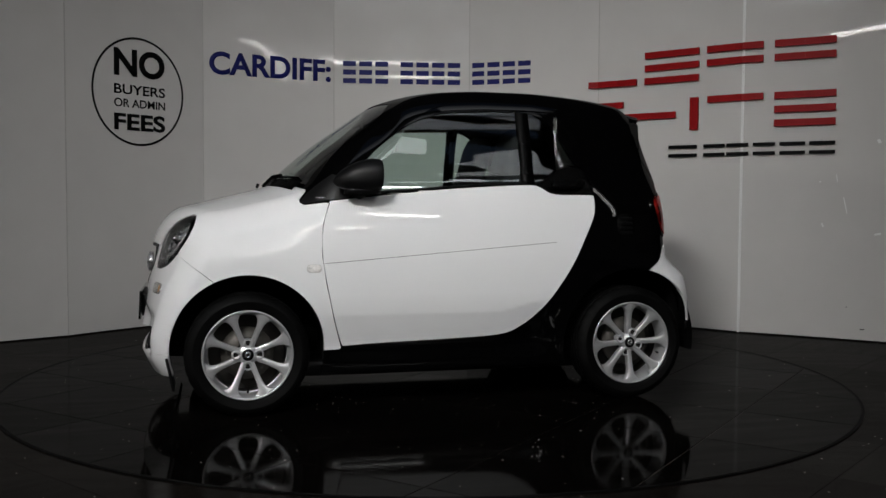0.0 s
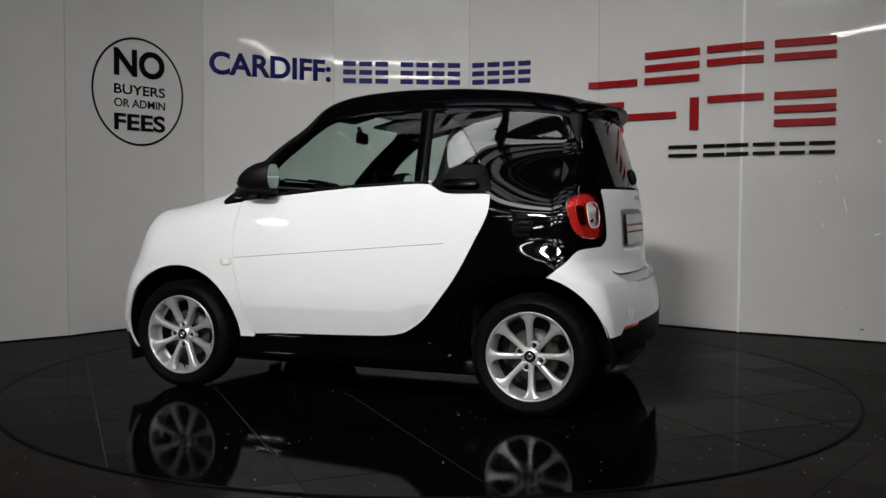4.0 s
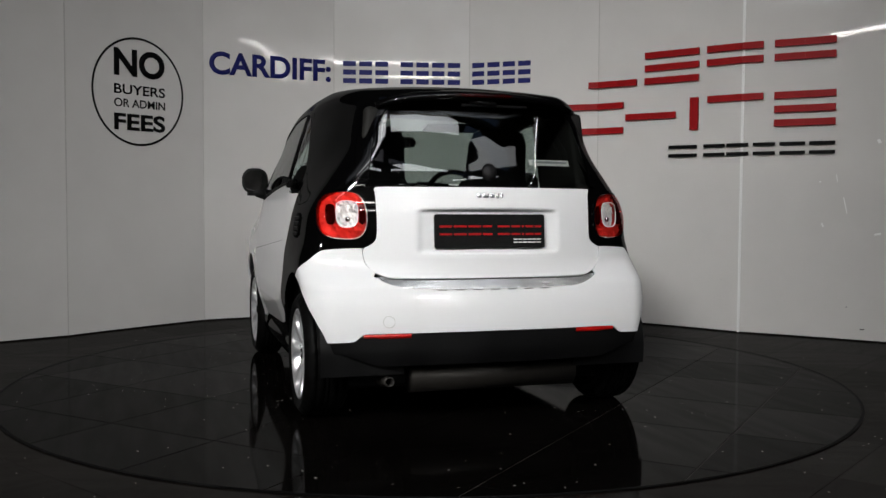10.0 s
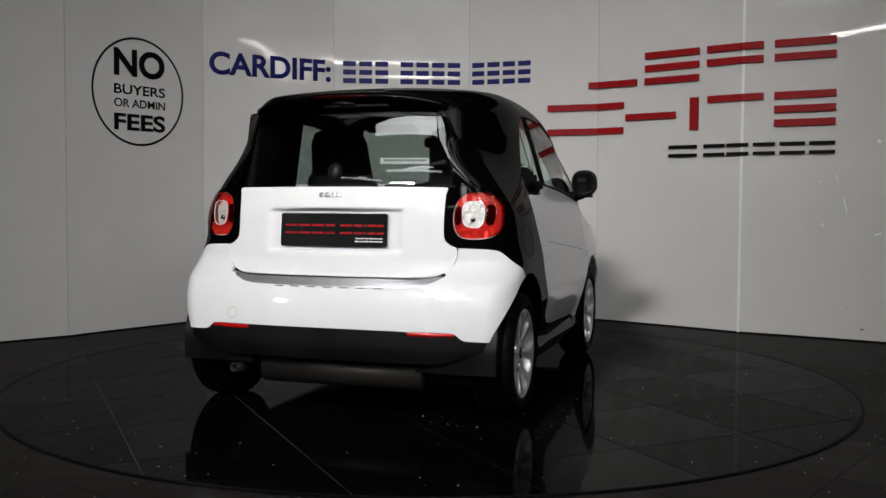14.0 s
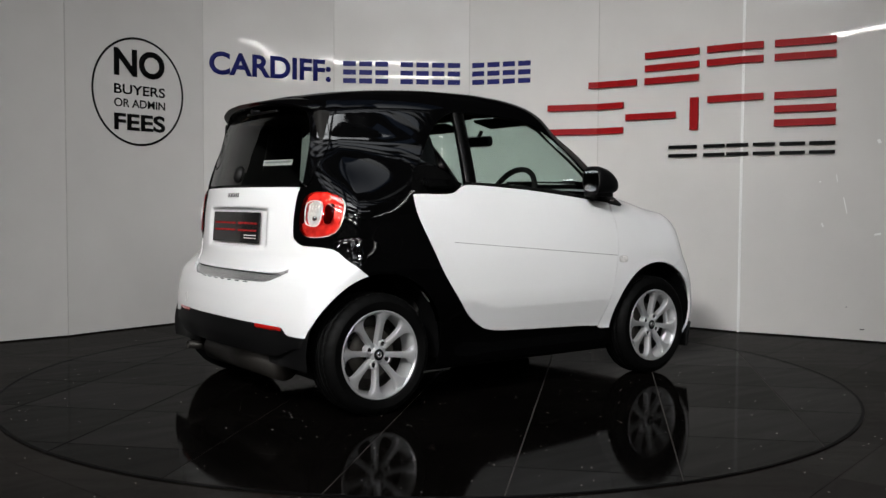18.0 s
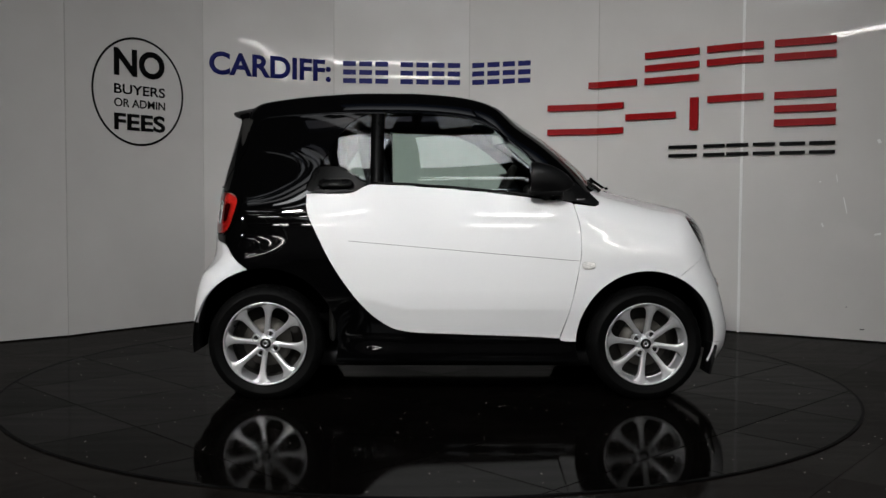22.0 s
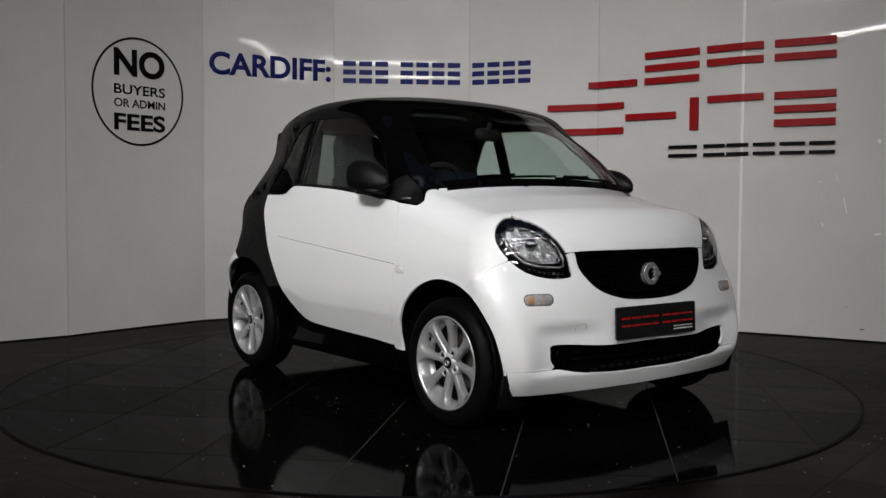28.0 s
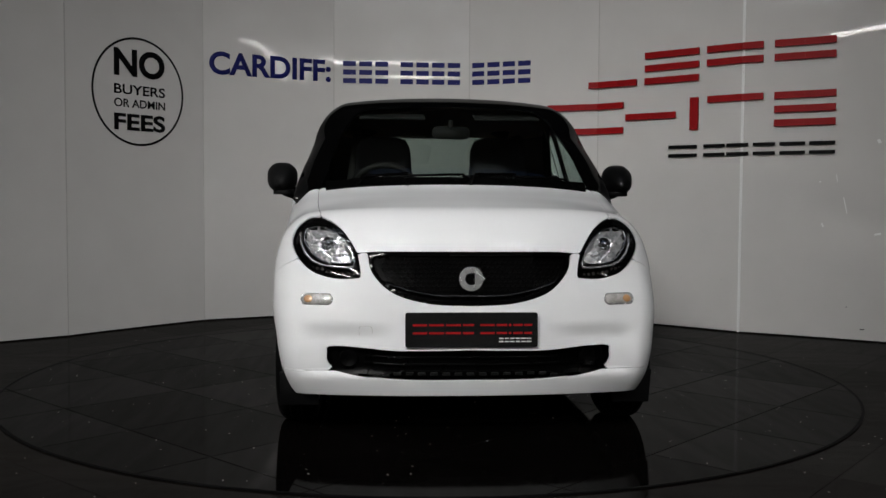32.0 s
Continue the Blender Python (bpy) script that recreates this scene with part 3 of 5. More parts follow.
# unseen plates added to keep the tubes' light off the side wall
for dy in (-0.094, 0.094):
    part("added_shade_plate", boxm(4.7, 0.006, 0.20, 0, dy, 0.0), M_RING, near, smooth=False)
for dy in (-0.05, 0.05):
    part("tube", tube(bmesh.new(), [(-2.3, dy, 0), (2.3, dy, 0)], 0.008, 10), M_TUBE_NEAR, near)
for dx in (-1.6, 1.6):
    part("hanger", tube(bmesh.new(), [(dx, 0, 0.09), (dx, 0, ROOF - 3.4)], 0.006, 6), M_STEEL, near)
near.matrix_world = pose(4.55, -3.66, 3.4, 0, 0, -47.9)
flood = tagged(new("wall_floodlight"), "small bright floodlight on a pole", "lamp")
DOWN = pose(0, 0, 0, 8, 0, 0)
part("case", box(bmesh.new(), 0.46, 0.12, 0.28, DOWN @ pose(0, 0.07, 0), 0.02), M_STEEL, flood)
part("lens", box(bmesh.new(), 0.40, 0.01, 0.22, DOWN), M_FLOOD, flood, smooth=False)
# unseen flaps, added to hold the beam off the left floor and wall
for x, z, w, h in ((-0.212, 0, 0.008, 0.25), (0.212, 0, 0.008, 0.25), (0, 0.121, 0.43, 0.008), (0, -0.121, 0.43, 0.008)):
    part("added_barn_door", box(bmesh.new(), w, 0.45, h, DOWN @ pose(x, -0.22, z)), M_RING, flood, smooth=False)
part("pole", tube(bmesh.new(), [(0, 0.09, -0.2), (0, 0.09, -3.004)], 0.03, 12), M_STEEL, flood)
flood.matrix_world = pose(-8.0, -6.0, 3.0, 0, 0, 123.5)
# ---- the car: one smooth body form, cut into its panels ----


def pchip(xs, ys):
    """Shape-preserving cubic through a few points."""
    x, y = np.array(xs, float), np.array(ys, float)
    h, d = np.diff(x), np.diff(y) / np.diff(x)
    m = np.zeros(len(x))
    for i in range(1, len(x) - 1):
        if d[i - 1] * d[i] > 0:
            w1, w2 = 2 * h[i] + h[i - 1], h[i] + 2 * h[i - 1]
            m[i] = (w1 + w2) / (w1 / d[i - 1] + w2 / d[i])
    m[0], m[-1] = d[0], d[-1]

    def f(q):
        q = np.clip(q, x[0] - 0.3, x[-1] + 0.3)
        i = np.clip(np.searchsorted(x, q) - 1, 0, len(h) - 1)
        t = (q - x[i]) / h[i]
        r = ((2 * t ** 3 - 3 * t * t + 1) * y[i] + (t ** 3 - 2 * t * t + t) * h[i] * m[i]
             + (3 * t * t - 2 * t ** 3) * y[i + 1] + (t ** 3 - t * t) * h[i] * m[i + 1])
        r = np.where(q < x[0], y[0] + m[0] * (q - x[0]), r)
        return np.where(q > x[-1], y[-1] + m[-1] * (q - x[-1]), r)
    return f


def ease(a, b, v):
    t = np.clip((v - a) / (b - a), 0, 1)
    return t * t * (3 - 2 * t)


side_of = pchip([0.12, 0.22, 0.30, 0.42, 0.55, 0.70, 0.82, 1.00, 1.06, 1.20, 1.35, 1.45, 1.56],
                [0.735, 0.775, 0.792, 0.812, 0.828, 0.828, 0.816, 0.787, 0.775, 0.735, 0.688, 0.652, 0.60])
nose_of = pchip([0.14, 0.20, 0.28, 0.36, 0.45, 0.52, 0.60, 0.70, 0.78, 0.86, 0.95],
                [1.380, 1.412, 1.432, 1.428, 1.414, 1.406, 1.398, 1.385, 1.375, 1.352, 1.325])
bow_of = pchip([0.18, 0.26, 0.36, 0.48, 0.58, 0.68, 0.80, 0.95], [0.16, 0.11, 0.085, 0.10, 0.14, 0.21, 0.25, 0.27])
tail_of = pchip([0.20, 0.26, 0.34, 0.42, 0.52, 0.60, 0.66, 0.75, 0.90, 1.04, 1.20, 1.32, 1.45],
                [-1.33, -1.36, -1.378, -1.376, -1.362, -1.338, -1.314, -1.306, -1.296, -1.272, -1.228, -1.192, -1.15])
top_of = pchip([-1.25, -1.15, -1.01, -0.85, -0.65, -0.45, -0.25, -0.05, 0.10, 0.24, 0.40, 0.56, 0.72, 0.80, 0.86, 1.00, 1.15, 1.29, 1.40],
               [1.430, 1.465, 1.502, 1.528, 1.548, 1.559, 1.560, 1.550, 1.528, 1.490, 1.388, 1.275, 1.142, 1.064, 1.041, 1.006, 0.970, 0.932, 0.885])
R_EDGE = 0.09


def form(p):
    """Signed, nearly metric distance to the body's outer skin."""
    x, y, z = p[:, 0], np.abs(p[:, 1]), p[:, 2]
    wide = side_of(z) * (1 - 0.018 * ease(0.60, 1.45, x) - 0.055 * ease(-0.75, -1.30, x) * ease(0.66, 0.82, z)
                         - 0.03 * ease(-0.95, -1.40, x)
                         - 0.055 * ease(0.45, 1.15, x) * ease(0.66, 1.02, z) - 0.185 * ease(-0.45, -1.15, x) * ease(0.90, 1.28, z))
    # below a crease low on the door the side turns in a little more
    drop = 0.452 + 0.05 * ease(-0.22, -0.46, x) - z
    wide = wide - 0.20 * ease(0.66, 0.46, np.abs(x - 0.05)) * (np.sqrt(drop * drop + 2.5e-5) + drop) / 2 * ease(0.20, 0.33, z)
    g_side = y - wide
    e = 0.004
    nose = nose_of(z) - 0.027 * ease(0.72, 0.58, y) * ease(0.27, 0.46, y) * ease(0.490, 0.415, z) * ease(0.262, 0.30, z)
    g_front = (x - nose + bow_of(z) * y * y + 0.10 * y ** 4) / np.sqrt(1 + ((nose_of(z + e) - nose_of(z - e)) / (2 * e)) ** 2)
    rear_bow = 0.30 + (0.16 - 0.30) * ease(0.72, 0.60, z)
    bay = ease(0.345, 0.300, y) * ease(0.740, 0.772, z) * ease(0.946, 0.932, z)
    tail = (tail_of(z) + rear_bow * y * y) * (1 - bay) - (1.255 + 0.05 * (0.85 - z)) * bay
    g_rear = (tail - x) / np.sqrt(1 + ((tail_of(z + e) - tail_of(z - e)) / (2 * e)) ** 2)
    xs = swept(x, y)
    slope = (top_of(xs + e) - top_of(xs - e)) / (2 * e)
    g_top = (z - top_of(xs) + y * y * (0.085 - 0.05 * ease(0.2, 0.5, x) + 0.015 * ease(0.75, 1.1, x)) + 0.08 * y ** 4) / np.sqrt(1 + slope ** 2)
    g = np.stack([g_side, g_front, g_rear, g_top])
    r = R_EDGE
    q = np.maximum(g + r, 0)
    return np.where(g.max(0) > -r, np.sqrt((q * q).sum(0)) - r, g.max(0))


def swept(x, y):
    """The windscreen and its foot bow rearwards towards the sides."""
    return x + 0.28 * y * y * ease(0.05, 0.35, x) * ease(1.30, 0.95, x)


def form_normal(p, e=0.002):
    n = np.stack([form(p + d) - form(p - d) for d in np.eye(3) * e], 1)
    return n / np.maximum(np.linalg.norm(n, axis=1, keepdims=True), 1e-9)


def skin(step=0.0155, centre=(0.05, 0.0, 0.74)):
    """The body form as one mesh: a box of grid lines thrown outwards onto the skin."""
    hx, hy, hz = 1.36, 0.82, 0.80
    nx, ny, nz = (2 * int(h / step) for h in (hx, hy, hz))
    verts, tris, base = [], [], 0
    for axis, sgn in ((0, 1), (0, -1), (1, 1), (1, -1), (2, 1), (2, -1)):
        a, b = [(1, 2), (2, 0), (0, 1)][axis]
        n_ = (nx, ny, nz)
        h_ = (hx, hy, hz)
        u = np.linspace(-h_[a], h_[a], n_[a] + 1)
        v = np.linspace(-h_[b], h_[b], n_[b] + 1)
        uu, vv = np.meshgrid(u, v, indexing="ij")
        p = np.zeros((uu.size, 3))
        p[:, axis], p[:, a], p[:, b] = sgn * h_[axis], uu.ravel(), vv.ravel()
        idx = np.arange(uu.size).reshape(uu.shape) + base
        q = np.stack([idx[:-1, :-1], idx[1:, :-1], idx[1:, 1:], idx[:-1, 1:]], -1).reshape(-1, 4)
        if sgn < 0:
            q = q[:, ::-1]
        tris.append(np.concatenate([q[:, [0, 1, 2]], q[:, [0, 2, 3]]]))
        verts.append(p)
        base += uu.size
    v, t = np.concatenate(verts), np.concatenate(tris)
    _, first_, inv = np.unique(np.round(v * 1e5).astype(np.int64), axis=0, return_index=True, return_inverse=True)
    v, t = v[first_], inv.ravel()[t]
    c = np.array(centre)
    lo, hi = np.zeros(len(v)), np.full(len(v), 1.6)
    for _ in range(30):
        mid = (lo + hi) / 2
        inside = form(c + v * mid[:, None]) < 0
        lo, hi = np.where(inside, mid, lo), np.where(inside, hi, mid)
    return c + v * lo[:, None], t


def clip(v, t, g):
    """Keeps what has g < 0, cut cleanly along g = 0."""
    ins = g < 0
    cnt = ins[t].sum(1)
    keep = t[cnt == 3]
    cut = t[(cnt == 1) | (cnt == 2)]
    new_v, edge, out = [], {}, []

    def mid(a, b):
        k = (a, b) if a < b else (b, a)
        if k not in edge:
            s = g[a] / (g[a] - g[b])
            edge[k] = len(v) + len(new_v)
            new_v.append(v[a] + (v[b] - v[a]) * s)
        return edge[k]
    for tri in cut:
        f = [int(i) for i in tri]
        k = [bool(ins[i]) for i in f]
        if sum(k) == 1:
            j = k.index(True)
            a, b, c = f[j], f[(j + 1) % 3], f[(j + 2) % 3]
            out.append((a, mid(a, b), mid(a, c)))
        else:
            j = k.index(False)
            a, b, c = f[j], f[(j + 1) % 3], f[(j + 2) % 3]
            p, q = mid(a, b), mid(a, c)
            out += [(p, b, c), (p, c, q)]
    vv = np.concatenate([v, np.array(new_v)]) if new_v else v
    tt = np.concatenate([keep, np.array(out, int).reshape(-1, 3)])
    used, inv = np.unique(tt, return_inverse=True)
    return vv[used], inv.reshape(-1, 3)


def panel(name, v, t, mat, parent, rim=0.012, lift=0.0, label=""):
    """A cut piece of the skin as a part, with turned-in edges of some depth and true skin normals."""
    n = form_normal(v)
    v2 = v + n * lift
    faces = t.tolist()
    e = np.sort(np.concatenate([t[:, [0, 1]], t[:, [1, 2]], t[:, [2, 0]]]), axis=1)
    directed = np.concatenate([t[:, [0, 1]], t[:, [1, 2]], t[:, [2, 0]]])
    _, inv, cnt = np.unique(e, axis=0, return_inverse=True, return_counts=True)
    border = directed[cnt[inv.ravel()] == 1]
    nv = len(v2)
    loops = n[t.ravel()]
    if rim and len(border):
        ids = np.unique(border)
        remap = {int(i): nv + k for k, i in enumerate(ids)}
        v2 = np.concatenate([v2, v2[ids] - n[ids] * rim])
        quads = [(int(b), int(a), remap[int(a)], remap[int(b)]) for a, b in border]
        faces += quads
        loops = np.concatenate([loops, np.zeros((4 * len(quads), 3))])
    me = bpy.data.meshes.new(name)
    me.from_pydata(v2.tolist(), [], faces)
    for p in me.polygons:
        p.use_smooth = True
    if rim and len(border):
        flags = np.zeros(len(me.polygons), bool)
        flags[:len(t)] = True
        me.polygons.foreach_set("use_smooth", flags)
    me.normals_split_custom_set(loops.tolist())
    me.materials.append(mat)
    ob = new(name, me)
    ob.parent = parent
    if label:
        ob["label"] = label
    return ob


def inside_of(u, w, poly):
    """Signed distance to a closed outline, negative inside."""
    d = np.full(len(u), 1e9)
    s = np.ones(len(u))
    a = poly
    b = np.roll(poly, -1, axis=0)
    for (x0, y0), (x1, y1) in zip(a, b):
        ex, ey = x1 - x0, y1 - y0
        wx, wy = u - x0, w - y0
        k = np.clip((wx * ex + wy * ey) / (ex * ex + ey * ey + 1e-12), 0, 1)
        d = np.minimum(d, (wx - ex * k) ** 2 + (wy - ey * k) ** 2)
        c1, c2, c3 = w >= y0, w < y1, ex * wy > ey * wx
        s = np.where((c1 & c2 & c3) | (~c1 & ~c2 & ~c3), -s, s)
    return s * np.sqrt(d)


def both(pts):
    """Mirrors an outline given from the middle outwards and back."""
    return pts + [(-a, b) for a, b in reversed(pts)]


car = tagged(new("car"), "small white and gloss black two-seat hatchback car on the turntable", "car")
BV, BT = skin()
AX_F, AX_R, HUB_Z = 0.9365, -0.9365, 0.280


def arch_field(p):
    f = np.maximum(np.hypot(p[:, 0] - AX_F, p[:, 2] - 0.298) - 0.346, 0.45 - np.abs(p[:, 1]))
    r = np.maximum(np.hypot(p[:, 0] - AX_R, p[:, 2] - 0.298) - 0.354, 0.45 - np.abs(p[:, 1]))
    return np.minimum(f, r)


under_of = pchip([-1.4, -1.2, -0.6, 0.6, 1.2, 1.4], [0.275, 0.265, 0.185, 0.185, 0.18, 0.188])
BV, BT = clip(BV, BT, np.maximum(-arch_field(BV), under_of(BV[:, 0]) + 0.055 * ease(0.50, 0.70, np.abs(BV[:, 1])) * ease(-0.95, -1.12, BV[:, 0]) - BV[:, 2]))
BX, BY, BZ = BV[:, 0], BV[:, 1], BV[:, 2]
AY = np.abs(BY)

DOOR = curve_closed([(0.562, 0.978), (0.566, 0.972), (0.599, 0.86), (0.603, 0.727), (0.583, 0.594), (0.548, 0.433), (0.510, 0.309), (0.504, 0.304), (0.35, 0.313), (-0.053, 0.326),
                     (-0.25, 0.338), (-0.35, 0.372), (-0.457, 0.46), (-0.59, 0.636), (-0.683, 0.811), (-0.731, 0.919), (-0.738, 1.0), (-0.722, 1.014),
                     (-0.53, 1.016), (-0.455, 1.05), (-0.40, 1.060), (-0.185, 1.05), (0.084, 1.03), (0.552, 0.979)])
WINDOW = curve_closed([(0.475, 1.004), (0.478, 1.055), (0.36, 1.205), (0.22, 1.318), (0.08, 1.383), (-0.05, 1.408), (-0.345, 1.418), (-0.358, 1.408), (-0.365, 1.080), (-0.355, 1.073), (-0.18, 1.066), (0.08, 1.047)])
QUARTER = curve_closed([(-0.428, 1.405), (-0.44, 1.412), (-0.50, 1.385), (-0.56, 1.335), (-0.62, 1.245), (-0.665, 1.172), (-0.662, 1.160), (-0.60, 1.158), (-0.53, 1.130), (-0.47, 1.085), (-0.432, 1.072)])
HANDLE = curve_closed([(-0.445, 1.062), (-0.52, 1.026), (-0.725, 1.024), (-0.722, 1.09), (-0.688, 1.146), (-0.60, 1.151), (-0.535, 1.124), (-0.475, 1.080)])
SAIL = curve_closed([(0.700, 0.975), (0.684, 0.964), (0.570, 0.981), (0.480, 0.996), (0.484, 1.055), (0.535, 1.098), (0.56, 1.095), (0.64, 1.035)])
SCREEN = curve_closed(both([(0.0, 1.047), (0.45, 1.043), (0.628, 1.05), (0.62, 1.10), (0.585, 1.24), (0.53, 1.37), (0.475, 1.438), (0.38, 1.468), (0.0, 1.482)]))
REARGLASS = curve_closed(both([(0.0, 1.054), (0.50, 1.054), (0.530, 1.07), (0.515, 1.18), (0.475, 1.32), (0.43, 1.39), (0.33, 1.418), (0.0, 1.43)]))
HATCH = curve_closed(both([(0.0, 1.0445), (0.50, 1.0435), (0.562, 1.050), (0.583, 1.10), (0.572, 1.20), (0.532, 1.34), (0.488, 1.415), (0.40, 1.445), (0.0, 1.455)]))
TAILGATE = curve_closed(both([(0.0, 0.642), (0.40, 0.643), (0.50, 0.657), (0.552, 0.70), (0.566, 0.765), (0.53, 0.79), (0.508, 0.83), (0.510, 1.0), (0.520, 1.035), (0.50, 1.040), (0.0, 1.042)]))
TAILLAMP = curve_closed([(0.738, 0.958), (0.70, 1.004), (0.632, 1.018), (0.575, 1.000), (0.547, 0.938), (0.549, 0.865), (0.580, 0.818), (0.66, 0.812), (0.722, 0.830), (0.744, 0.882)])
REVERSE = curve_closed([(0.626 + 0.95 * (a - 0.624), 0.918 + 0.95 * (b - 0.908)) for a, b in [(0.665, 0.955), (0.62, 0.968), (0.583, 0.955), (0.578, 0.90), (0.592, 0.857), (0.645, 0.85), (0.668, 0.88)]])
HEADLAMP = curve_closed([(0.672, 0.902), (0.630, 0.910), (0.580, 0.896), (0.522, 0.853), (0.466, 0.770), (0.447, 0.678), (0.465, 0.662), (0.555, 0.660), (0.648, 0.686), (0.708, 0.740), (0.736, 0.802), (0.718, 0.862)])
GRILLE = curve_closed(both([(0.0, 0.554), (0.17, 0.562), (0.315, 0.604), (0.398, 0.682), (0.416, 0.750), (0.398, 0.768), (0.12, 0.771), (0.0, 0.771)]))
INTAKE = curve_closed(both([(0.0, 0.254), (0.29, 0.256), (0.52, 0.284), (0.576, 0.318), (0.582, 0.36), (0.555, 0.388), (0.30, 0.373), (0.0, 0.376)]))
FENDER = np.array([(0.512, 0.10), (0.5118, 0.298), (0.5502, 0.433), (0.5852, 0.594), (0.6052, 0.727), (0.6012, 0.86), (0.5688, 0.972), (0.684, 0.958), (0.706, 0.978),
                   (0.640, 1.055), (0.640, 1.2), (1.7, 1.2), (1.7, 0.1)])
SILL = curve_closed(both([(0.0, 0.597), (0.36, 0.600), (0.46, 0.617), (0.528, 0.650), (0.50, 0.655), (0.40, 0.641), (0.0, 0.640)]))

front, rear = 0.3 - BX, BX + 0.85
lower_rear = pchip([0.0, 0.36, 0.58, 0.63, 0.80], [0.415, 0.413, 0.410, 0.378, 0.373])
shoulder = pchip([-1.40, -1.20, -1.146, -1.09, -1.02, -0.96], [0.776, 0.772, 0.763, 0.702, 0.645, 0.60])
bumper_top = pchip([1.0, 1.095, 1.20, 1.29, 1.40], [0.54, 0.62, 0.70, 0.762, 0.767])

F = {}
F["door"] = np.maximum(inside_of(BX, BZ, DOOR), 0.3 - AY)
F["window"] = np.maximum(inside_of(BX, BZ, WINDOW), 0.3 - AY)
F["quarter"] = np.maximum(inside_of(BX, BZ, QUARTER), 0.3 - AY)
F["handle"] = np.maximum(inside_of(BX, BZ, HANDLE), 0.3 - AY)
F["sail"] = np.maximum(inside_of(BX, BZ, SAIL), 0.5 - AY)
F["screen"] = np.maximum(inside_of(BY, BZ, SCREEN), 0.05 - BX)
F["rearglass"] = np.maximum(inside_of(BY, BZ, REARGLASS), rear)
F["hatch"] = np.maximum(np.maximum(inside_of(BY, BZ, HATCH), rear), -F["rearglass"])
F["tailgate"] = np.maximum(inside_of(BY, BZ, TAILGATE), rear)
F["taillamp"] = np.maximum(inside_of(AY, BZ, TAILLAMP), BX + 0.95)
F["reverse"] = np.maximum(inside_of(AY, BZ, REVERSE), BX + 0.95)
F["headlamp"] = np.maximum(inside_of(AY, BZ, HEADLAMP), 0.9 - BX)
F["grille"] = np.maximum(inside_of(BY, BZ, GRILLE), front)
F["intake"] = np.maximum(inside_of(BY, BZ, INTAKE), front)
F["loadsill"] = np.maximum(inside_of(BY, BZ, SILL), rear)
white_front = inside_of(BX, BZ, FENDER)
foot = swept(BX, AY)
white_front = np.maximum(np.maximum(white_front, 0.5 - BX), np.minimum(0.80 - foot, BZ - 1.0))
white_front = np.maximum(white_front, np.minimum(0.288 - BZ, 0.93 - BX))
cut_front = np.minimum(np.minimum(F["headlamp"], F["grille"]), F["intake"])
hood_edge = pchip([0.75, 0.80, 0.90, 1.05, 1.25, 1.45], [0.652, 0.650, 0.645, 0.632, 0.60, 0.47])
hood = np.maximum(np.maximum(0.80 - foot, bumper_top(BX) - BZ), AY - hood_edge(BX))
hood = np.maximum(hood, 0.764 - BZ)
bumper_f = np.maximum(BZ - bumper_top(BX), 0.93 - BX)
lip = np.maximum(BZ - 0.290, 0.93 - BX)
G = 0.0011
F["hood"] = np.maximum(hood, -cut_front)
F["lip"] = np.maximum(np.maximum(lip, white_front), -cut_front)
F["bumper_f"] = np.maximum(np.maximum(np.maximum(bumper_f, white_front), -cut_front), -lip)
F["fender"] = np.maximum(np.maximum(np.maximum(white_front, -bumper_f), -hood), np.maximum(-cut_front, 0.30 - AY))
white_rear = np.maximum(BZ - shoulder(BX), BX + 0.93)
F["bumper_r"] = np.maximum(np.maximum(white_rear, lower_rear(AY) - BZ), -np.minimum(F["tailgate"], F["loadsill"]))
F["diffuser"] = np.maximum(np.maximum(BZ - lower_rear(AY), BX + 0.93), -1)
cell = np.full(len(BV), 1e9)
for key in ("door", "window", "quarter", "handle", "sail", "screen", "rearglass", "hatch", "tailgate", "taillamp", "headlamp", "grille", "intake", "hood", "diffuser"):
    cell = np.minimum(cell, F[key])
cell = np.minimum(np.minimum(cell, white_front), np.minimum(white_rear, 1e9))
cell = -cell


def cut(key, mat, name, side=0, gap=G, rim=0.012, lift=0.0, label="", parent=None, extra=None):
    g = F[key] + gap
    if side:
        g = np.maximum(g, -side * BY)
    if extra is not None:
        g = np.maximum(g, extra)
    v, t = clip(BV, BT, g)
    return panel(name, v, t, mat, parent or car, rim, lift, label)


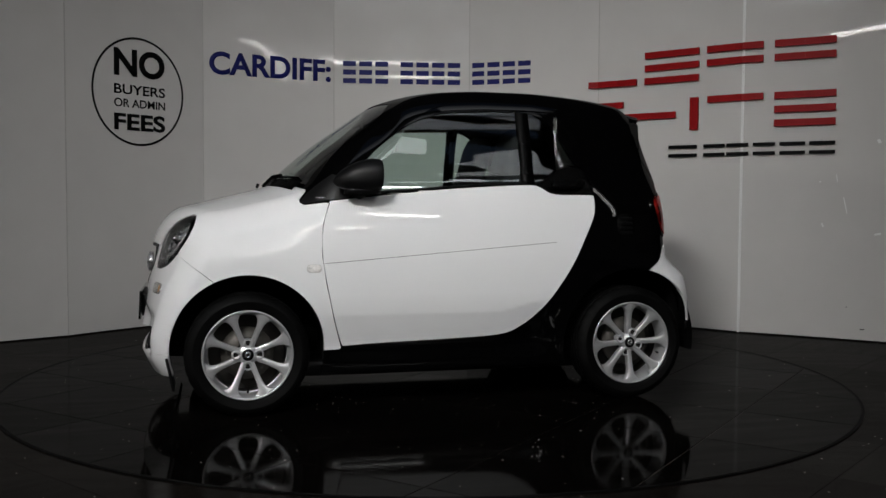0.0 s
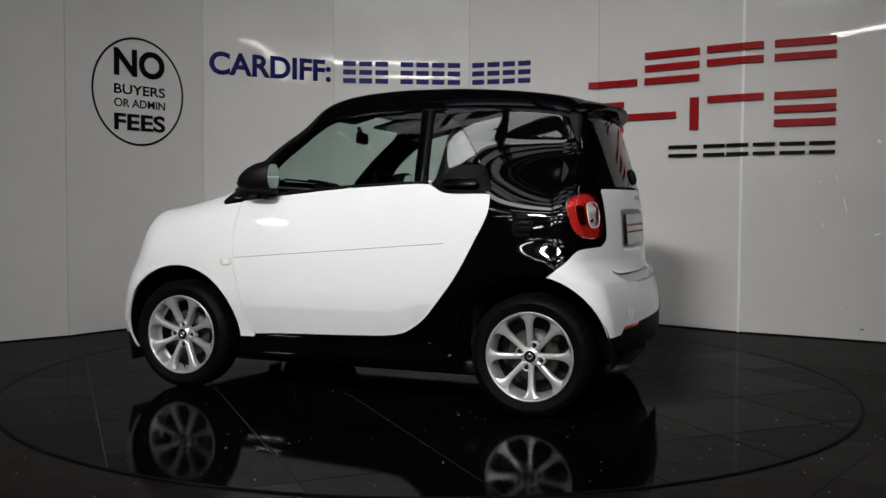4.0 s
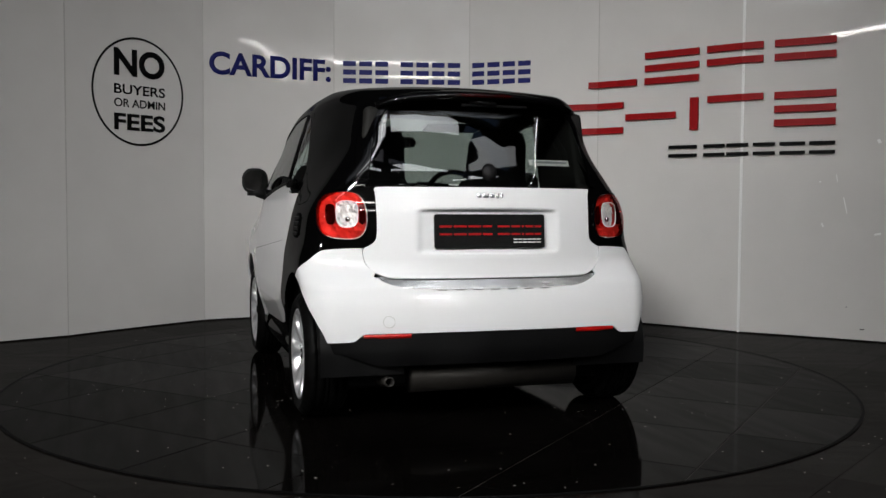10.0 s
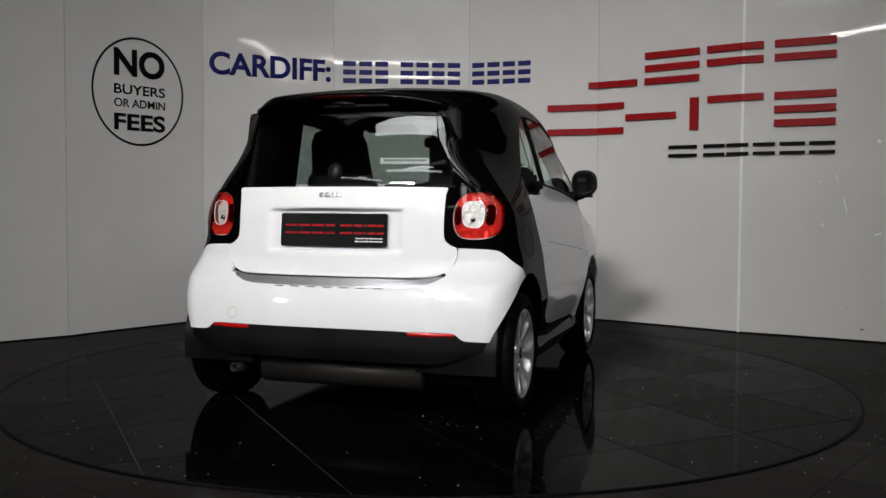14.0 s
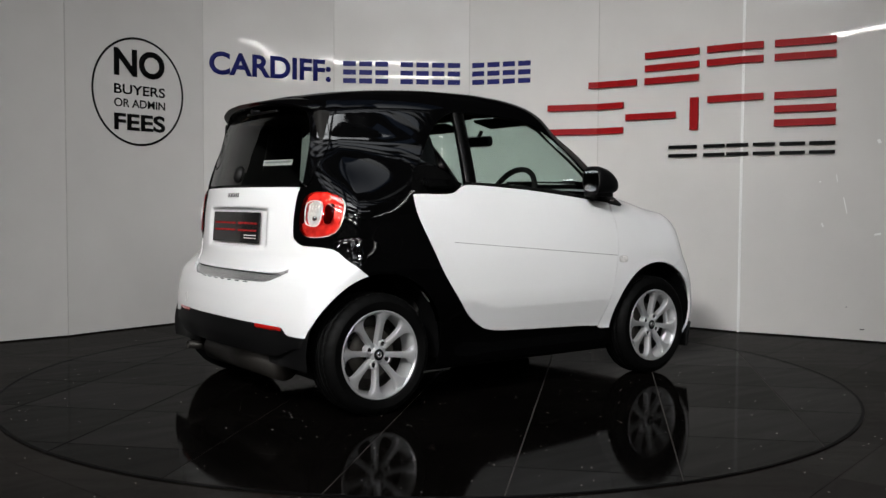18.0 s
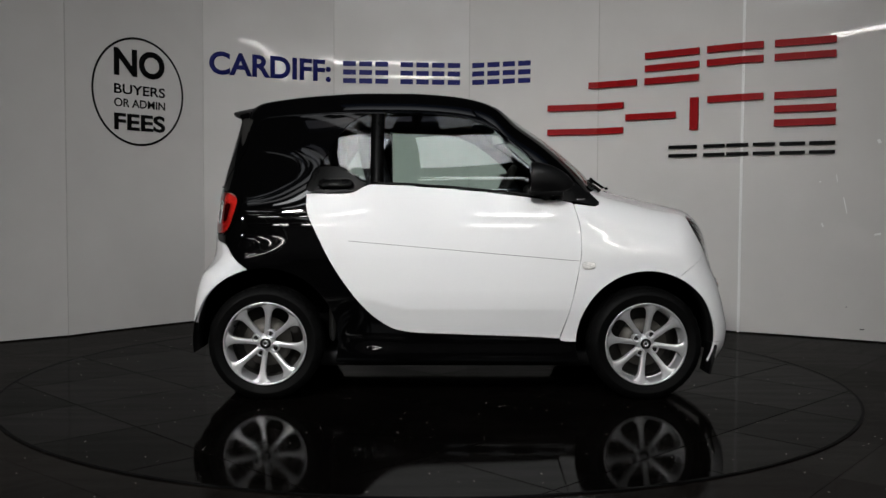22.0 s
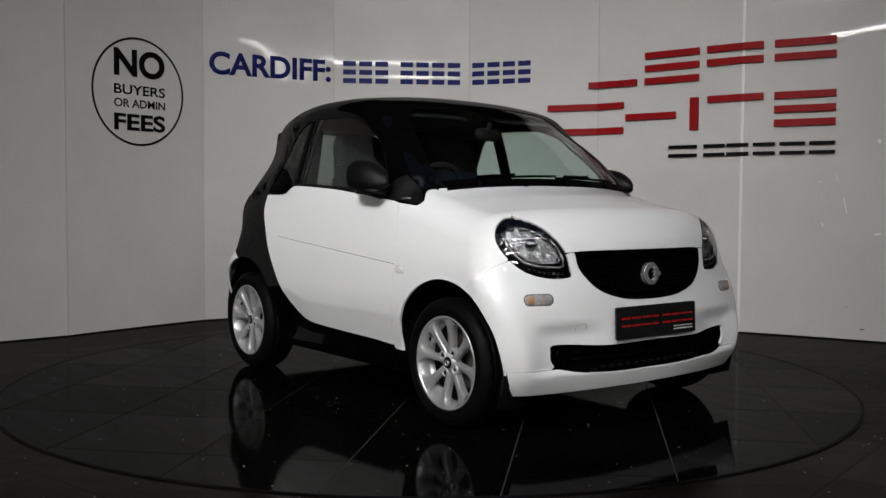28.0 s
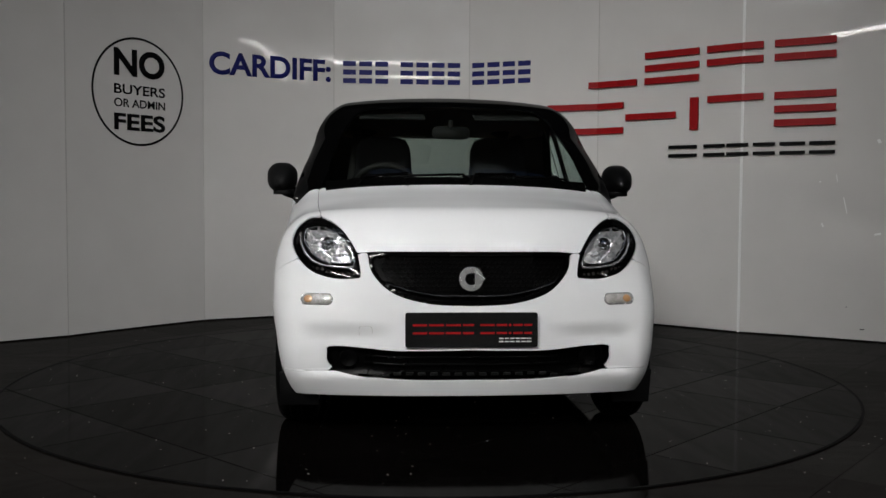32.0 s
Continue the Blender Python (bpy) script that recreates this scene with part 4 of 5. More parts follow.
F["cell"] = cell
shell = cut("cell", M_BLACK, "safety_cell", label="gloss black body shell with roof and pillars")
DOORS = {}
for side in (1, -1):
    DOORS[side] = cut("door", M_WHITE, "door", side, label="white door panel")
    cut("window", M_GLASS, "side_window", side, rim=0.004, lift=-0.004, parent=DOORS[side], label="green tinted door glass").visible_shadow = False
    cut("quarter", M_GLASS, "quarter_window", side, rim=0.004, lift=-0.004, label="small green tinted quarter glass").visible_shadow = False
    cut("handle", M_GRILLE, "handle_panel", side, lift=-0.006, parent=DOORS[side], label="matt black handle recess")
    cut("sail", M_PLASTIC, "mirror_sail", side, lift=0.001, label="matt black mirror triangle")
    cut("fender", M_WHITE, "front_wing", side, label="white front wing")
    F["surround"] = np.maximum(np.maximum(F["taillamp"] - 0.014, -F["taillamp"]), BX + 0.95)
    cut("surround", M_BLACK, "lamp_housing", side, lift=0.005, rim=0.012, label="gloss black tail lamp surround")
    tail = cut("taillamp", M_LAMPRED, "tail_lamp", side, gap=0.003, lift=0.010, rim=0.022, extra=-(F["reverse"] - 0.002), label="red tail lamp lens")
    tail.visible_shadow = False
    F["slot"] = 0.02 * ((np.abs(BZ - 0.918) / 0.046) ** 3 + (np.abs(np.abs(AY - 0.628) - 0.066) / 0.020) ** 3 - 1)
    F["slot"] = np.maximum(np.maximum(F["slot"], F["taillamp"] + 0.006), np.maximum(0.004 - F["reverse"], BX + 0.95))
    for mid in (AY - 0.630, 0.630 - AY):
        cut("slot", M_REDGLOW, "dark_band", side, gap=0.0, lift=0.004, rim=0.004, parent=tail, extra=mid, label="dark red lens band")
    cut("reverse", M_LENS, "reversing_lamp", side, lift=0.011, rim=0.006, label="clear reversing lamp lens").visible_shadow = False
    cut("headlamp", M_LENS, "headlamp_lens", side, lift=0.002, rim=0.004, label="clear headlamp lens").visible_shadow = False
cut("hood", M_WHITE, "bonnet", label="white bonnet")
cut("bumper_f", M_WHITE, "front_bumper", label="white front bumper")
cut("lip", M_WHITE, "front_lip", label="white lower front lip")
cut("screen", M_GLASS, "windscreen", rim=0.004, lift=-0.003, label="tinted windscreen").visible_shadow = False
cut("rearglass", M_REARGLASS, "rear_window", rim=0.004, lift=-0.003, label="dark tinted rear window").visible_shadow = False
cut("hatch", M_BLACK, "hatch_frame", lift=0.002, label="gloss black frame round the rear window")
cut("tailgate", M_WHITE, "tailgate", label="white tailgate")
cut("bumper_r", M_WHITE, "rear_bumper", lift=0.004, label="white rear bumper and wing corners")
cut("diffuser", M_PLASTIC, "rear_apron", label="matt black rear apron")
cut("loadsill", M_SILVERBIT, "loading_sill", lift=-0.010, label="brushed silver loading sill")

# floor pan and arch liners
part("floor_pan", boxm(2.3, 1.30, 0.08, 0.0, 0, 0.185, 0.02), M_PLASTIC, car)
for ax in (AX_F, AX_R):
    for side in (1, -1):
        bm = bmesh.new()
        n = 28
        rows = []
        for y in (0.40, 0.765):
            rows.append([bm.verts.new((ax + 0.36 * math.cos(a), side * y, 0.295 + 0.36 * math.sin(a))) for a in (math.pi * (-0.06 + 1.12 * i / n) for i in range(n + 1))])
        for i in range(n):
            bm.faces.new((rows[0][i], rows[0][i + 1], rows[1][i + 1], rows[1][i]))
        c = bm.verts.new((ax, side * 0.40, 0.2))
        for i in range(n):
            bm.faces.new((rows[0][i], rows[0][i + 1], c))
        part("arch_liner", bm, M_PLASTIC, car)


# ---- wheels ----


def wheel(side, ax, y, width, phase):
    w = new("wheel")
    w.parent = car
    w["label"] = "silver eight-spoke alloy wheel with black tyre"
    # local z points outwards
    w.matrix_parent_inverse = Matrix()
    w.matrix_basis = pose(ax, side * y, HUB_Z, -90 * side, 0, 0)
    h = width / 2
    R = 0.281
    half = [(0.0, 0.006), (0.007, 0.0075), (0.007, 0.012), (0.0, 0.0135), (0.0, h - 0.050), (0.007, h - 0.048), (0.007, h - 0.043), (0.0, h - 0.041), (0.001, h - 0.028), (0.007, h - 0.016),
            (0.018, h - 0.006), (0.034, h + 0.004), (0.040, h + 0.0055), (0.042, h + 0.0042), (0.062, h + 0.004), (0.074, h - 0.002), (0.079, h - 0.012)]
    prof = [(R - d, -z) for d, z in reversed(half)] + [(R - d, z) for d, z in half]
    n = 150
    bm = revolve(bmesh.new(), prof, n)
    bm.verts.ensure_lookup_table()
    # cross grooves of the tread, slanted, deepest at the shoulders
    for k, (r, z) in enumerate(prof):
        if r > R - 0.019 and abs(z) > 0.014:
            for i in range(n):
                if (i + int(abs(z) * 55)) % 5 == 0:
                    v = bm.verts[k * n + i]
                    f = (r - 0.006) / r
                    v.co.x, v.co.y = v.co.x * f, v.co.y * f
    part("tyre", bm, M_RUBBER, w)
    bm = bmesh.new()
    revolve(bm, [(0.2045, h - 0.010), (0.204, h - 0.003), (0.200, h - 0.001), (0.195, h - 0.004), (0.188, h - 0.016), (0.181, h - 0.045), (0.177, h - 0.085), (0.176, 0.0)], 72)
    part("rim", bm, M_ALLOY, w)
    part("barrel", revolve(bmesh.new(), [(0.176, 0.0), (0.174, -h + 0.02), (0.196, -h)], 48), M_DARKMET, w)
    part("brake_disc", revolve(bmesh.new(), [(0.05, h - 0.085), (0.120, h - 0.085), (0.120, h - 0.1), (0.05, h - 0.1)], 40), M_DISCM, w)
    part("wheel_well", disc(bmesh.new(), 0.174, 40, Matrix.Translation((0, 0, -h + 0.03))), M_DARKMET, w)
    # one spoke: narrow waist with raised edges, flaring out to the rim
    for k in range(8):
        a = 2 * math.pi * (k + 0.5) / 8 + phase
        bm = bmesh.new()
        rows = []
        for r, hw, z, tk in ((0.030, 0.013, h - 0.027, 0.030), (0.06, 0.0130, h - 0.024, 0.034), (0.10, 0.0125, h - 0.018, 0.036), (0.135, 0.0140, h - 0.012, 0.036),
                             (0.155, 0.0175, h - 0.009, 0.036), (0.170, 0.024, h - 0.006, 0.036), (0.181, 0.034, h - 0.0045, 0.036), (0.189, 0.048, h - 0.0035, 0.034), (0.195, 0.066, h - 0.0035, 0.03)):
            e = 0.24 * hw
            q_ = math.sqrt(max(r * r - hw * hw, 0.0)) if r > 0.15 else r
            rows.append([bm.verts.new(Matrix.Rotation(a, 4, "Z") @ Vector(q)) for q in
                         ((q_, -hw * 0.86, z - tk), (q_, -hw, z - 0.005), (q_, -hw + e, z), (r, 0, z - 0.0028), (q_, hw - e, z), (q_, hw, z - 0.005), (q_, hw * 0.86, z - tk))])
        for p, q in zip(rows, rows[1:]):
            for i in range(6):
                bm.faces.new((p[i], p[i + 1], q[i + 1], q[i]))
        part("spoke", bm, M_ALLOY, w)
    bm = bmesh.new()
    revolve(bm, [(0.0001, h - 0.020), (0.027, h - 0.020), (0.031, h - 0.023), (0.040, h - 0.026), (0.046, h - 0.032), (0.046, h - 0.06)], 40)
    part("hub", bm, M_ALLOY, w)
    part("centre_cap", revolve(bmesh.new(), [(0.0001, h - 0.016), (0.022, h - 0.015), (0.0265, h - 0.019)], 32), M_INK, w)
    part("cap_ring", revolve(bmesh.new(), [(0.007, h - 0.0155), (0.007, h - 0.0130), (0.0145, h - 0.0125), (0.0145, h - 0.0155)], 24), M_SILVERBIT, w)
    for k in range(4):
        a = 2 * math.pi * k / 4 + phase
        m = Matrix.Translation((0.050 * math.cos(a), 0.050 * math.sin(a), 0))
        part("bolt_boss", revolve(bmesh.new(), [(0.0145, h - 0.030), (0.0150, h - 0.0205), (0.0185, h - 0.0195), (0.0225, h - 0.0235), (0.0235, h - 0.055)], 20, m), M_ALLOY, w)
        part("bolt_well", disc(bmesh.new(), 0.0150, 18, m @ Matrix.Translation((0, 0, h - 0.0285))), M_INK, w, smooth=False)
        part("wheel_bolt", revolve(bmesh.new(), [(0.0001, h - 0.0225), (0.0052, h - 0.0225), (0.0072, h - 0.0245), (0.0078, h - 0.0285)], 6, m), M_DARKMET, w, smooth=False)
    a = phase + math.pi * 0.5
    m = Matrix.Translation((0.176 * math.cos(a), 0.176 * math.sin(a), h - 0.04))
    part("valve", tube(bmesh.new(), [m @ Vector((0, 0, 0)), m @ Vector((-0.018 * math.cos(a), -0.018 * math.sin(a), 0.012))], [0.0055, 0.0035], 8), M_INK, w)
    return w


for side in (1, -1):
    wheel(side, AX_F, 0.72, 0.165, radians(0 if side > 0 else 60))
    wheel(side, AX_R, 0.715, 0.185, radians(70 if side > 0 else 62))


# ---- points on the skin ----


def solve(make, lo, hi):
    """The outermost value in lo..hi at which make(value) lies on the skin."""
    v = hi
    for _ in range(11):
        v -= float(form(np.array([make(v)]))[0])
    return v


def on_side(x, z, side=1, out=0.0):
    y = solve(lambda v: (x, v, z), 0.3, 1.1)
    p = np.array([[x, y, z]])
    n = form_normal(p)[0]
    p = p[0] + n * out
    return Vector((p[0], p[1] * side, p[2])), Vector((n[0], n[1] * side, n[2]))


def on_front(y, z, out=0.0):
    x = solve(lambda v: (v, y, z), 0.5, 1.6)
    p = np.array([[x, y, z]])
    n = form_normal(p)[0]
    return Vector(p[0] + n * out), Vector(n)


def on_rear(y, z, out=0.0):
    x = -solve(lambda v: (-v, y, z), 0.5, 1.6)
    p = np.array([[x, y, z]])
    n = form_normal(p)[0]
    return Vector(p[0] + n * out), Vector(n)


def facing(p, n, up=(0, 0, 1)):
    """A frame at p whose z points along n and whose y points up."""
    n = n.normalized()
    xax = Vector(up).cross(n).normalized()
    m = Matrix((xax, n.cross(xax), n)).transposed().to_4x4()
    m.translation = p
    return m


def ribbon(pts, r, mat, name, parent=None, label="", n=6):
    return part(name, tube(bmesh.new(), pts, r, n), mat, parent or car, label)


def facets(outline, onto, side, depth, step, tilt, seed):
    """A reflector of flat facets, each tilted a little its own way, inside an outline on the front or the rear."""
    rng = random.Random(seed)
    bm = bmesh.new()
    lo, hi = outline.min(0), outline.max(0)
    for row in range(int((hi[1] - lo[1]) / step) + 1):
        for col in range(-1, int((hi[0] - lo[0]) / step) + 1):
            y0, z0 = lo[0] + step * (col + 0.5 * (row % 2)), lo[1] + step * row
            if inside_of(np.array([y0 + step / 2]), np.array([z0 + step / 2]), outline)[0] > -0.2 * step:
                continue
            w = step * 0.98
            quad = [bm.verts.new(onto(side * a, b, depth + rng.uniform(-tilt, tilt))[0]) for a, b in ((y0, z0), (y0 + w, z0), (y0 + w, z0 + w), (y0, z0 + w))]
            bm.faces.new(quad)
    return bm


# ---- doors, mirrors, handles ----
for side in (1, -1):
    d = DOORS[side]
    # the groove's shade along the door is drawn as a thin black tube
    ribbon([on_side(0.592 - 1.12 * t, 0.692 + 0.092 * t, side, -0.0012)[0] for t in np.linspace(0, 1, 40)], 0.0017, M_INK, "crease_shade", d)
    # belt trim along the foot of the glass
    ribbon([on_side(0.47 - 0.86 * t, 1.000 + 0.066 * math.sin(t * 1.45), side, 0.001)[0] for t in np.linspace(0, 1, 30)], 0.005, M_PLASTIC, "belt_trim", d)
    bm = bmesh.new()
    rows = []
    for z in np.linspace(1.072, 1.415, 14):
        rows.append([bm.verts.new(on_side(x, z, side, o)[0]) for x, o in ((-0.362, -0.004), (-0.362, 0.0015), (-0.427, 0.0015), (-0.427, -0.004))])
    for a, b in zip(rows, rows[1:]):
        for i in range(3):
            bm.faces.new((a[i], a[i + 1], b[i + 1], b[i]))
    part("window_pillar", bm, M_GRILLE, d, "dark grey pillar strip")
    # handle: a flat pull bar standing in its recess
    p, n = on_side(-0.595, 1.058, side, 0.006)
    m = facing(p, n)
    part("door_handle", prism(bmesh.new(), rounded(0.17, 0.040, 0.019), 0.016, m, 0.006), M_GRILLE, d, "black pull handle")
    # side repeater
    p, n = on_side(0.642, 0.670, side, -0.004)
    m = facing(p, n)
    rpt = part("side_repeater", prism(bmesh.new(), rounded(0.062, 0.032, 0.014), 0.009, m, 0.004), M_LAMPWHITE, car, "clear side indicator")
    part("gasket", tube(bmesh.new(), [m @ Vector((a, b, 0.0045)) for a, b in rounded(0.064, 0.034, 0.015)], 0.0016, 5, True), M_SEAM, rpt)
    # mirror
    mir = new("door_mirror")
    mir.parent = car
    mir["label"] = "black plastic door mirror"
    bm = bmesh.new()
    rings = []
    for k, (dx, sc) in enumerate(((0.140, 0.10), (0.132, 0.32), (0.110, 0.54), (0.075, 0.75), (0.030, 0.91), (-0.025, 1.0), (-0.055, 0.99), (-0.062, 0.95))):
        rings.append([bm.verts.new((0.412 + dx - 0.012 * (y_ / 0.1), side * (0.855 + y_ * sc), 1.084 + z_ * sc + 0.012 * sc - 0.15 * max(dx, 0))) for y_, z_ in rounded(0.150, 0.148, 0.062, 8)])
    for a, b in zip(rings, rings[1:]):
        for i in range(len(a)):
            bm.faces.new((a[i], a[(i + 1) % len(a)], b[(i + 1) % len(a)], b[i]))
    bm.faces.new(rings[0])
    bm.faces.new(rings[-1])
    bmesh.ops.recalc_face_normals(bm, faces=bm.faces)
    part("housing", bm, M_PLASTIC, mir)
    mm = facing(Vector((0.3495, side * 0.857, 1.096)), Vector((-1, -0.10 * side, 0)))
    part("mirror_glass", prism(bmesh.new(), rounded(0.130, 0.120, 0.050), 0.003, mm), M_MIRROR, mir, "mirror glass", smooth=False)
    part("stalk", tube(bmesh.new(), [(0.455, side * 0.735, 1.012), (0.43, side * 0.785, 1.016), (0.415, side * 0.84, 1.032)], [0.034, 0.032, 0.030], 10), M_PLASTIC, mir)
    part("lower_edge", prism(bmesh.new(), rounded(0.17, 0.10, 0.048), 0.024, pose(0.425, side * 0.842, 1.010), 0.005), M_PLASTIC, mir)
    # small badge strip on the mirror triangle
    p, n = on_side(0.605, 0.990, side, 0.002)
    part("badge_strip", prism(bmesh.new(), [(-0.024, -0.004), (0.024, -0.004), (0.024, 0.004), (-0.024, 0.004)], 0.002, facing(p, n)), M_SILVERBIT, car, "small silver strip")
    # mud flaps behind the front wheels and sill edge
    part("mud_flap", boxm(0.012, 0.16, 0.15, 1.275, side * 0.70, 0.20, 0.004, ry=12), M_PLASTIC, car)

# ---- front ----
REFLECTOR = curve_closed([(0.672, 0.872), (0.625, 0.880), (0.570, 0.862), (0.520, 0.818), (0.490, 0.765), (0.490, 0.728), (0.545, 0.722), (0.610, 0.730), (0.660, 0.765), (0.690, 0.815), (0.692, 0.852)])
for side in (1, -1):
    # headlamp: black bowl, chrome reflectors, projector, light bar
    lamp = new("headlamp")
    lamp.parent = car
    lamp["label"] = "headlamp with chrome reflectors behind a clear lens"
    g = np.maximum(F["headlamp"] - 0.012, -side * BY)
    v, t = clip(BV, BT, g)
    panel("bowl", v, t, M_BLACK, lamp, 0.0, -0.05)
    g = np.maximum(np.maximum(F["headlamp"] + 0.0016, -side * BY), -(F["headlamp"] + 0.016))
    v, t = clip(BV, BT, g)
    panel("bezel", v, t, M_BLACK, lamp, 0.03, -0.004, "gloss black bezel")
    # silvered reflector in flat facets, ringed by a bright rim
    part("reflector", facets(REFLECTOR, on_front, side, -0.030, 0.0135, 0.004, 11), M_FACET, lamp, "faceted silver reflector", smooth=False)
    g = np.maximum(inside_of(AY, BZ, REFLECTOR), np.maximum(-side * BY, 0.9 - BX))
    v, t = clip(BV, BT, g)
    panel("reflector_bowl", v, t, M_FACET, lamp, 0.0, -0.042, "silver reflector bowl")
    part("reflector_rim", tube(bmesh.new(), [on_front(side * a, b, -0.020)[0] for a, b in REFLECTOR[::2]], 0.0035, 6, True), M_CHROME, lamp)
    c, n = on_front(side * 0.590, 0.805, -0.022)
    m = facing(c, (n + Vector((0.9, 0, 0))).normalized())
    part("bulb_shield", revolve(bmesh.new(), [(0.0001, 0.016), (0.012, 0.013), (0.016, 0.0), (0.030, -0.006), (0.032, -0.02)], 20, m), M_CHROME, lamp)
    line = [(0.704, 0.846), (0.700, 0.80), (0.680, 0.760), (0.650, 0.730), (0.610, 0.714), (0.56, 0.708), (0.50, 0.704), (0.474, 0.710), (0.474, 0.740), (0.490, 0.785), (0.515, 0.825)]
    part("light_bar", tube(bmesh.new(), [on_front(side * a, b, -0.010)[0] for a, b in line], 0.0050, 8), M_SILVERBIT, lamp, "bright light guide")
    for k in range(9):
        a = 0.650 - 0.021 * k
        p, n = on_front(side * a, 0.692 - 0.0018 * k + 0.010 * (k < 3), -0.012)
        part("chrome_stud", prism(bmesh.new(), rounded(0.012, 0.012, 0.003, 2), 0.003, facing(p, n) @ pose(0, 0, 0, 12, 14 * (k % 3 - 1), 0)), M_DARKMET, lamp, smooth=False)
    # indicator in the bumper
    p, n = on_front(side * 0.625, 0.576, -0.004)
    m = facing(p, n)
    ind = new("front_indicator")
    ind.parent = car
    ind["label"] = "clear and amber oval front indicator"
    part("lens", prism(bmesh.new(), rounded(0.130, 0.042, 0.02), 0.008, m, 0.004), M_CLEARLENS, ind)
    part("bulb", prism(bmesh.new(), rounded(0.036, 0.030, 0.014), 0.010, m @ Matrix.Translation((0.036 * side, 0, 0)), 0.004), M_AMBER, ind, "amber bulb cover")
    part("rim", tube(bmesh.new(), [m @ Vector((a, b, 0.005)) for a, b in rounded(0.134, 0.046, 0.022)], 0.0022, 6, True), M_SILVERBIT, ind)
    # fog lamp blank in the intake
    p, n = on_front(side * 0.50, 0.335, -0.035)
    part("fog_blank", revolve(bmesh.new(), [(0.0001, 0.004), (0.030, 0.003), (0.036, 0.008), (0.040, 0.0), (0.040, -0.03)], 24, facing(p, Vector((1, 0, 0)))), M_GRILLE, car)

# grille: backing, frame, honeycomb bumps, emblem ring
g = F["grille"] - 0.01
v, t = clip(BV, BT, g)
gr = panel("grille", v, t, M_GRILLE, car, 0.0, -0.022, "black honeycomb grille")
g = np.maximum(F["grille"] + 0.0016, -(F["grille"] + 0.016))
v, t = clip(BV, BT, g)
panel("frame", v, t, M_BLACK, gr, 0.02, 0.001, "gloss black grille frame")
lip_line = [on_front(y, 0.592 + 0.62 * max(abs(y) - 0.10, 0) ** 1.75, -0.010)[0] for y in np.linspace(-0.372, 0.372, 41)]
part("inner_lip", tube(bmesh.new(), lip_line, 0.0075, 8), M_BLACK, gr, "gloss black inner lip")
cellm = bmesh.new()
revolve(cellm, [(0.0105, 0.0), (0.0085, 0.004), (0.0075, 0.0)], 6)
cell_me = bpy.data.meshes.new("cell")
cellm.to_mesh(cell_me)
cellm.free()
cell_me.materials.append(M_GRILLE)
for iy in range(-17, 18):
    for iz in range(12):
        y, z = iy * 0.0215 + (0.0108 if iz % 2 else 0), 0.565 + iz * 0.0187
        if inside_of(np.array([y]), np.array([z]), GRILLE)[0] < -0.026 and math.hypot(y, z - 0.662) > 0.055:
            p, n = on_front(y, z, -0.0215)
            ob = new("cell", cell_me)
            ob.parent = gr
            ob.matrix_basis = facing(p, n)
p, n = on_front(0.0, 0.662, 0.004)
m = facing(p, Vector((1, 0, 0.05)))
emb = revolve(bmesh.new(), [(0.024, -0.012), (0.024, 0.005), (0.0255, 0.007), (0.048, 0.007), (0.050, 0.005), (0.050, -0.014)], 48, m)
part("emblem_ring", emb, M_SILVERBIT, gr, "plain round silver emblem", smooth=False)
part("emblem_core", disc(bmesh.new(), 0.024, 32, m @ Matrix.Translation((0, 0, -0.004))), M_GRILLE, gr, smooth=False)
part("emblem_peak", prism(bmesh.new(), [(0.014, -0.034), (0.060, 0.0), (0.014, 0.034)], 0.013, m, 0.002), M_SILVERBIT, gr, smooth=False)

# lower intake: dark back, slats
g = F["intake"] - 0.012
v, t = clip(BV, BT, g)
it = panel("lower_intake", v, t, M_GRILLE, car, 0.0, -0.05, "dark lower air intake")
for z in (0.285, 0.315, 0.345):
    ribbon([on_front(y, z, -0.042)[0] for y in np.linspace(-0.44, 0.44, 24)], 0.006, M_GRILLE, "slat", it)
for k in range(15):
    y = -0.35 + 0.05 * k
    p, n = on_front(y, 0.274 + 0.03 * abs(y) ** 2, -0.030)
    part("tooth", boxm(0.012, 0.030, 0.012, *p, 0.002), M_PLASTIC, it, smooth=False)


def number_plate(m, parent, name, w=0.522, h=0.113):
    """A black show plate whose writing is plain red and white bars."""
    pl = new(name)
    pl.parent = parent
    pl["label"] = "black show plate with plain red and white bars"
    part("board", prism(bmesh.new(), rounded(w, h, 0.010, 4), 0.010, m, 0.002), M_PLATE, pl, smooth=False)
    k = h / 0.113
    for x0, x1 in ((-0.238, -0.180), (-0.172, -0.112), (-0.104, -0.044), (-0.036, 0.008), (0.034, 0.092), (0.100, 0.142), (0.150, 0.160), (0.168, 0.206), (0.212, 0.244)):
        for z in (-0.014, 0.012):
            part("bar", prism(bmesh.new(), [(x0, z * k), (x1, z * k), (x1, (z + 0.007) * k), (x0, (z + 0.007) * k)], 0.0008, m @ Matrix.Translation((0, 0, 0.0103))), M_RED, pl, "plain red bar", smooth=False)
    for i in range(6):
        x0 = 0.110 + 0.0225 * i
        for z in (-0.040, -0.030):
            part("bar", prism(bmesh.new(), [(x0, z * k), (x0 + 0.018, z * k), (x0 + 0.018, (z + 0.004) * k), (x0, (z + 0.004) * k)], 0.0008, m @ Matrix.Translation((0, 0, 0.0103))), M_LAMPWHITE, pl, "plain white bar", smooth=False)
    return pl


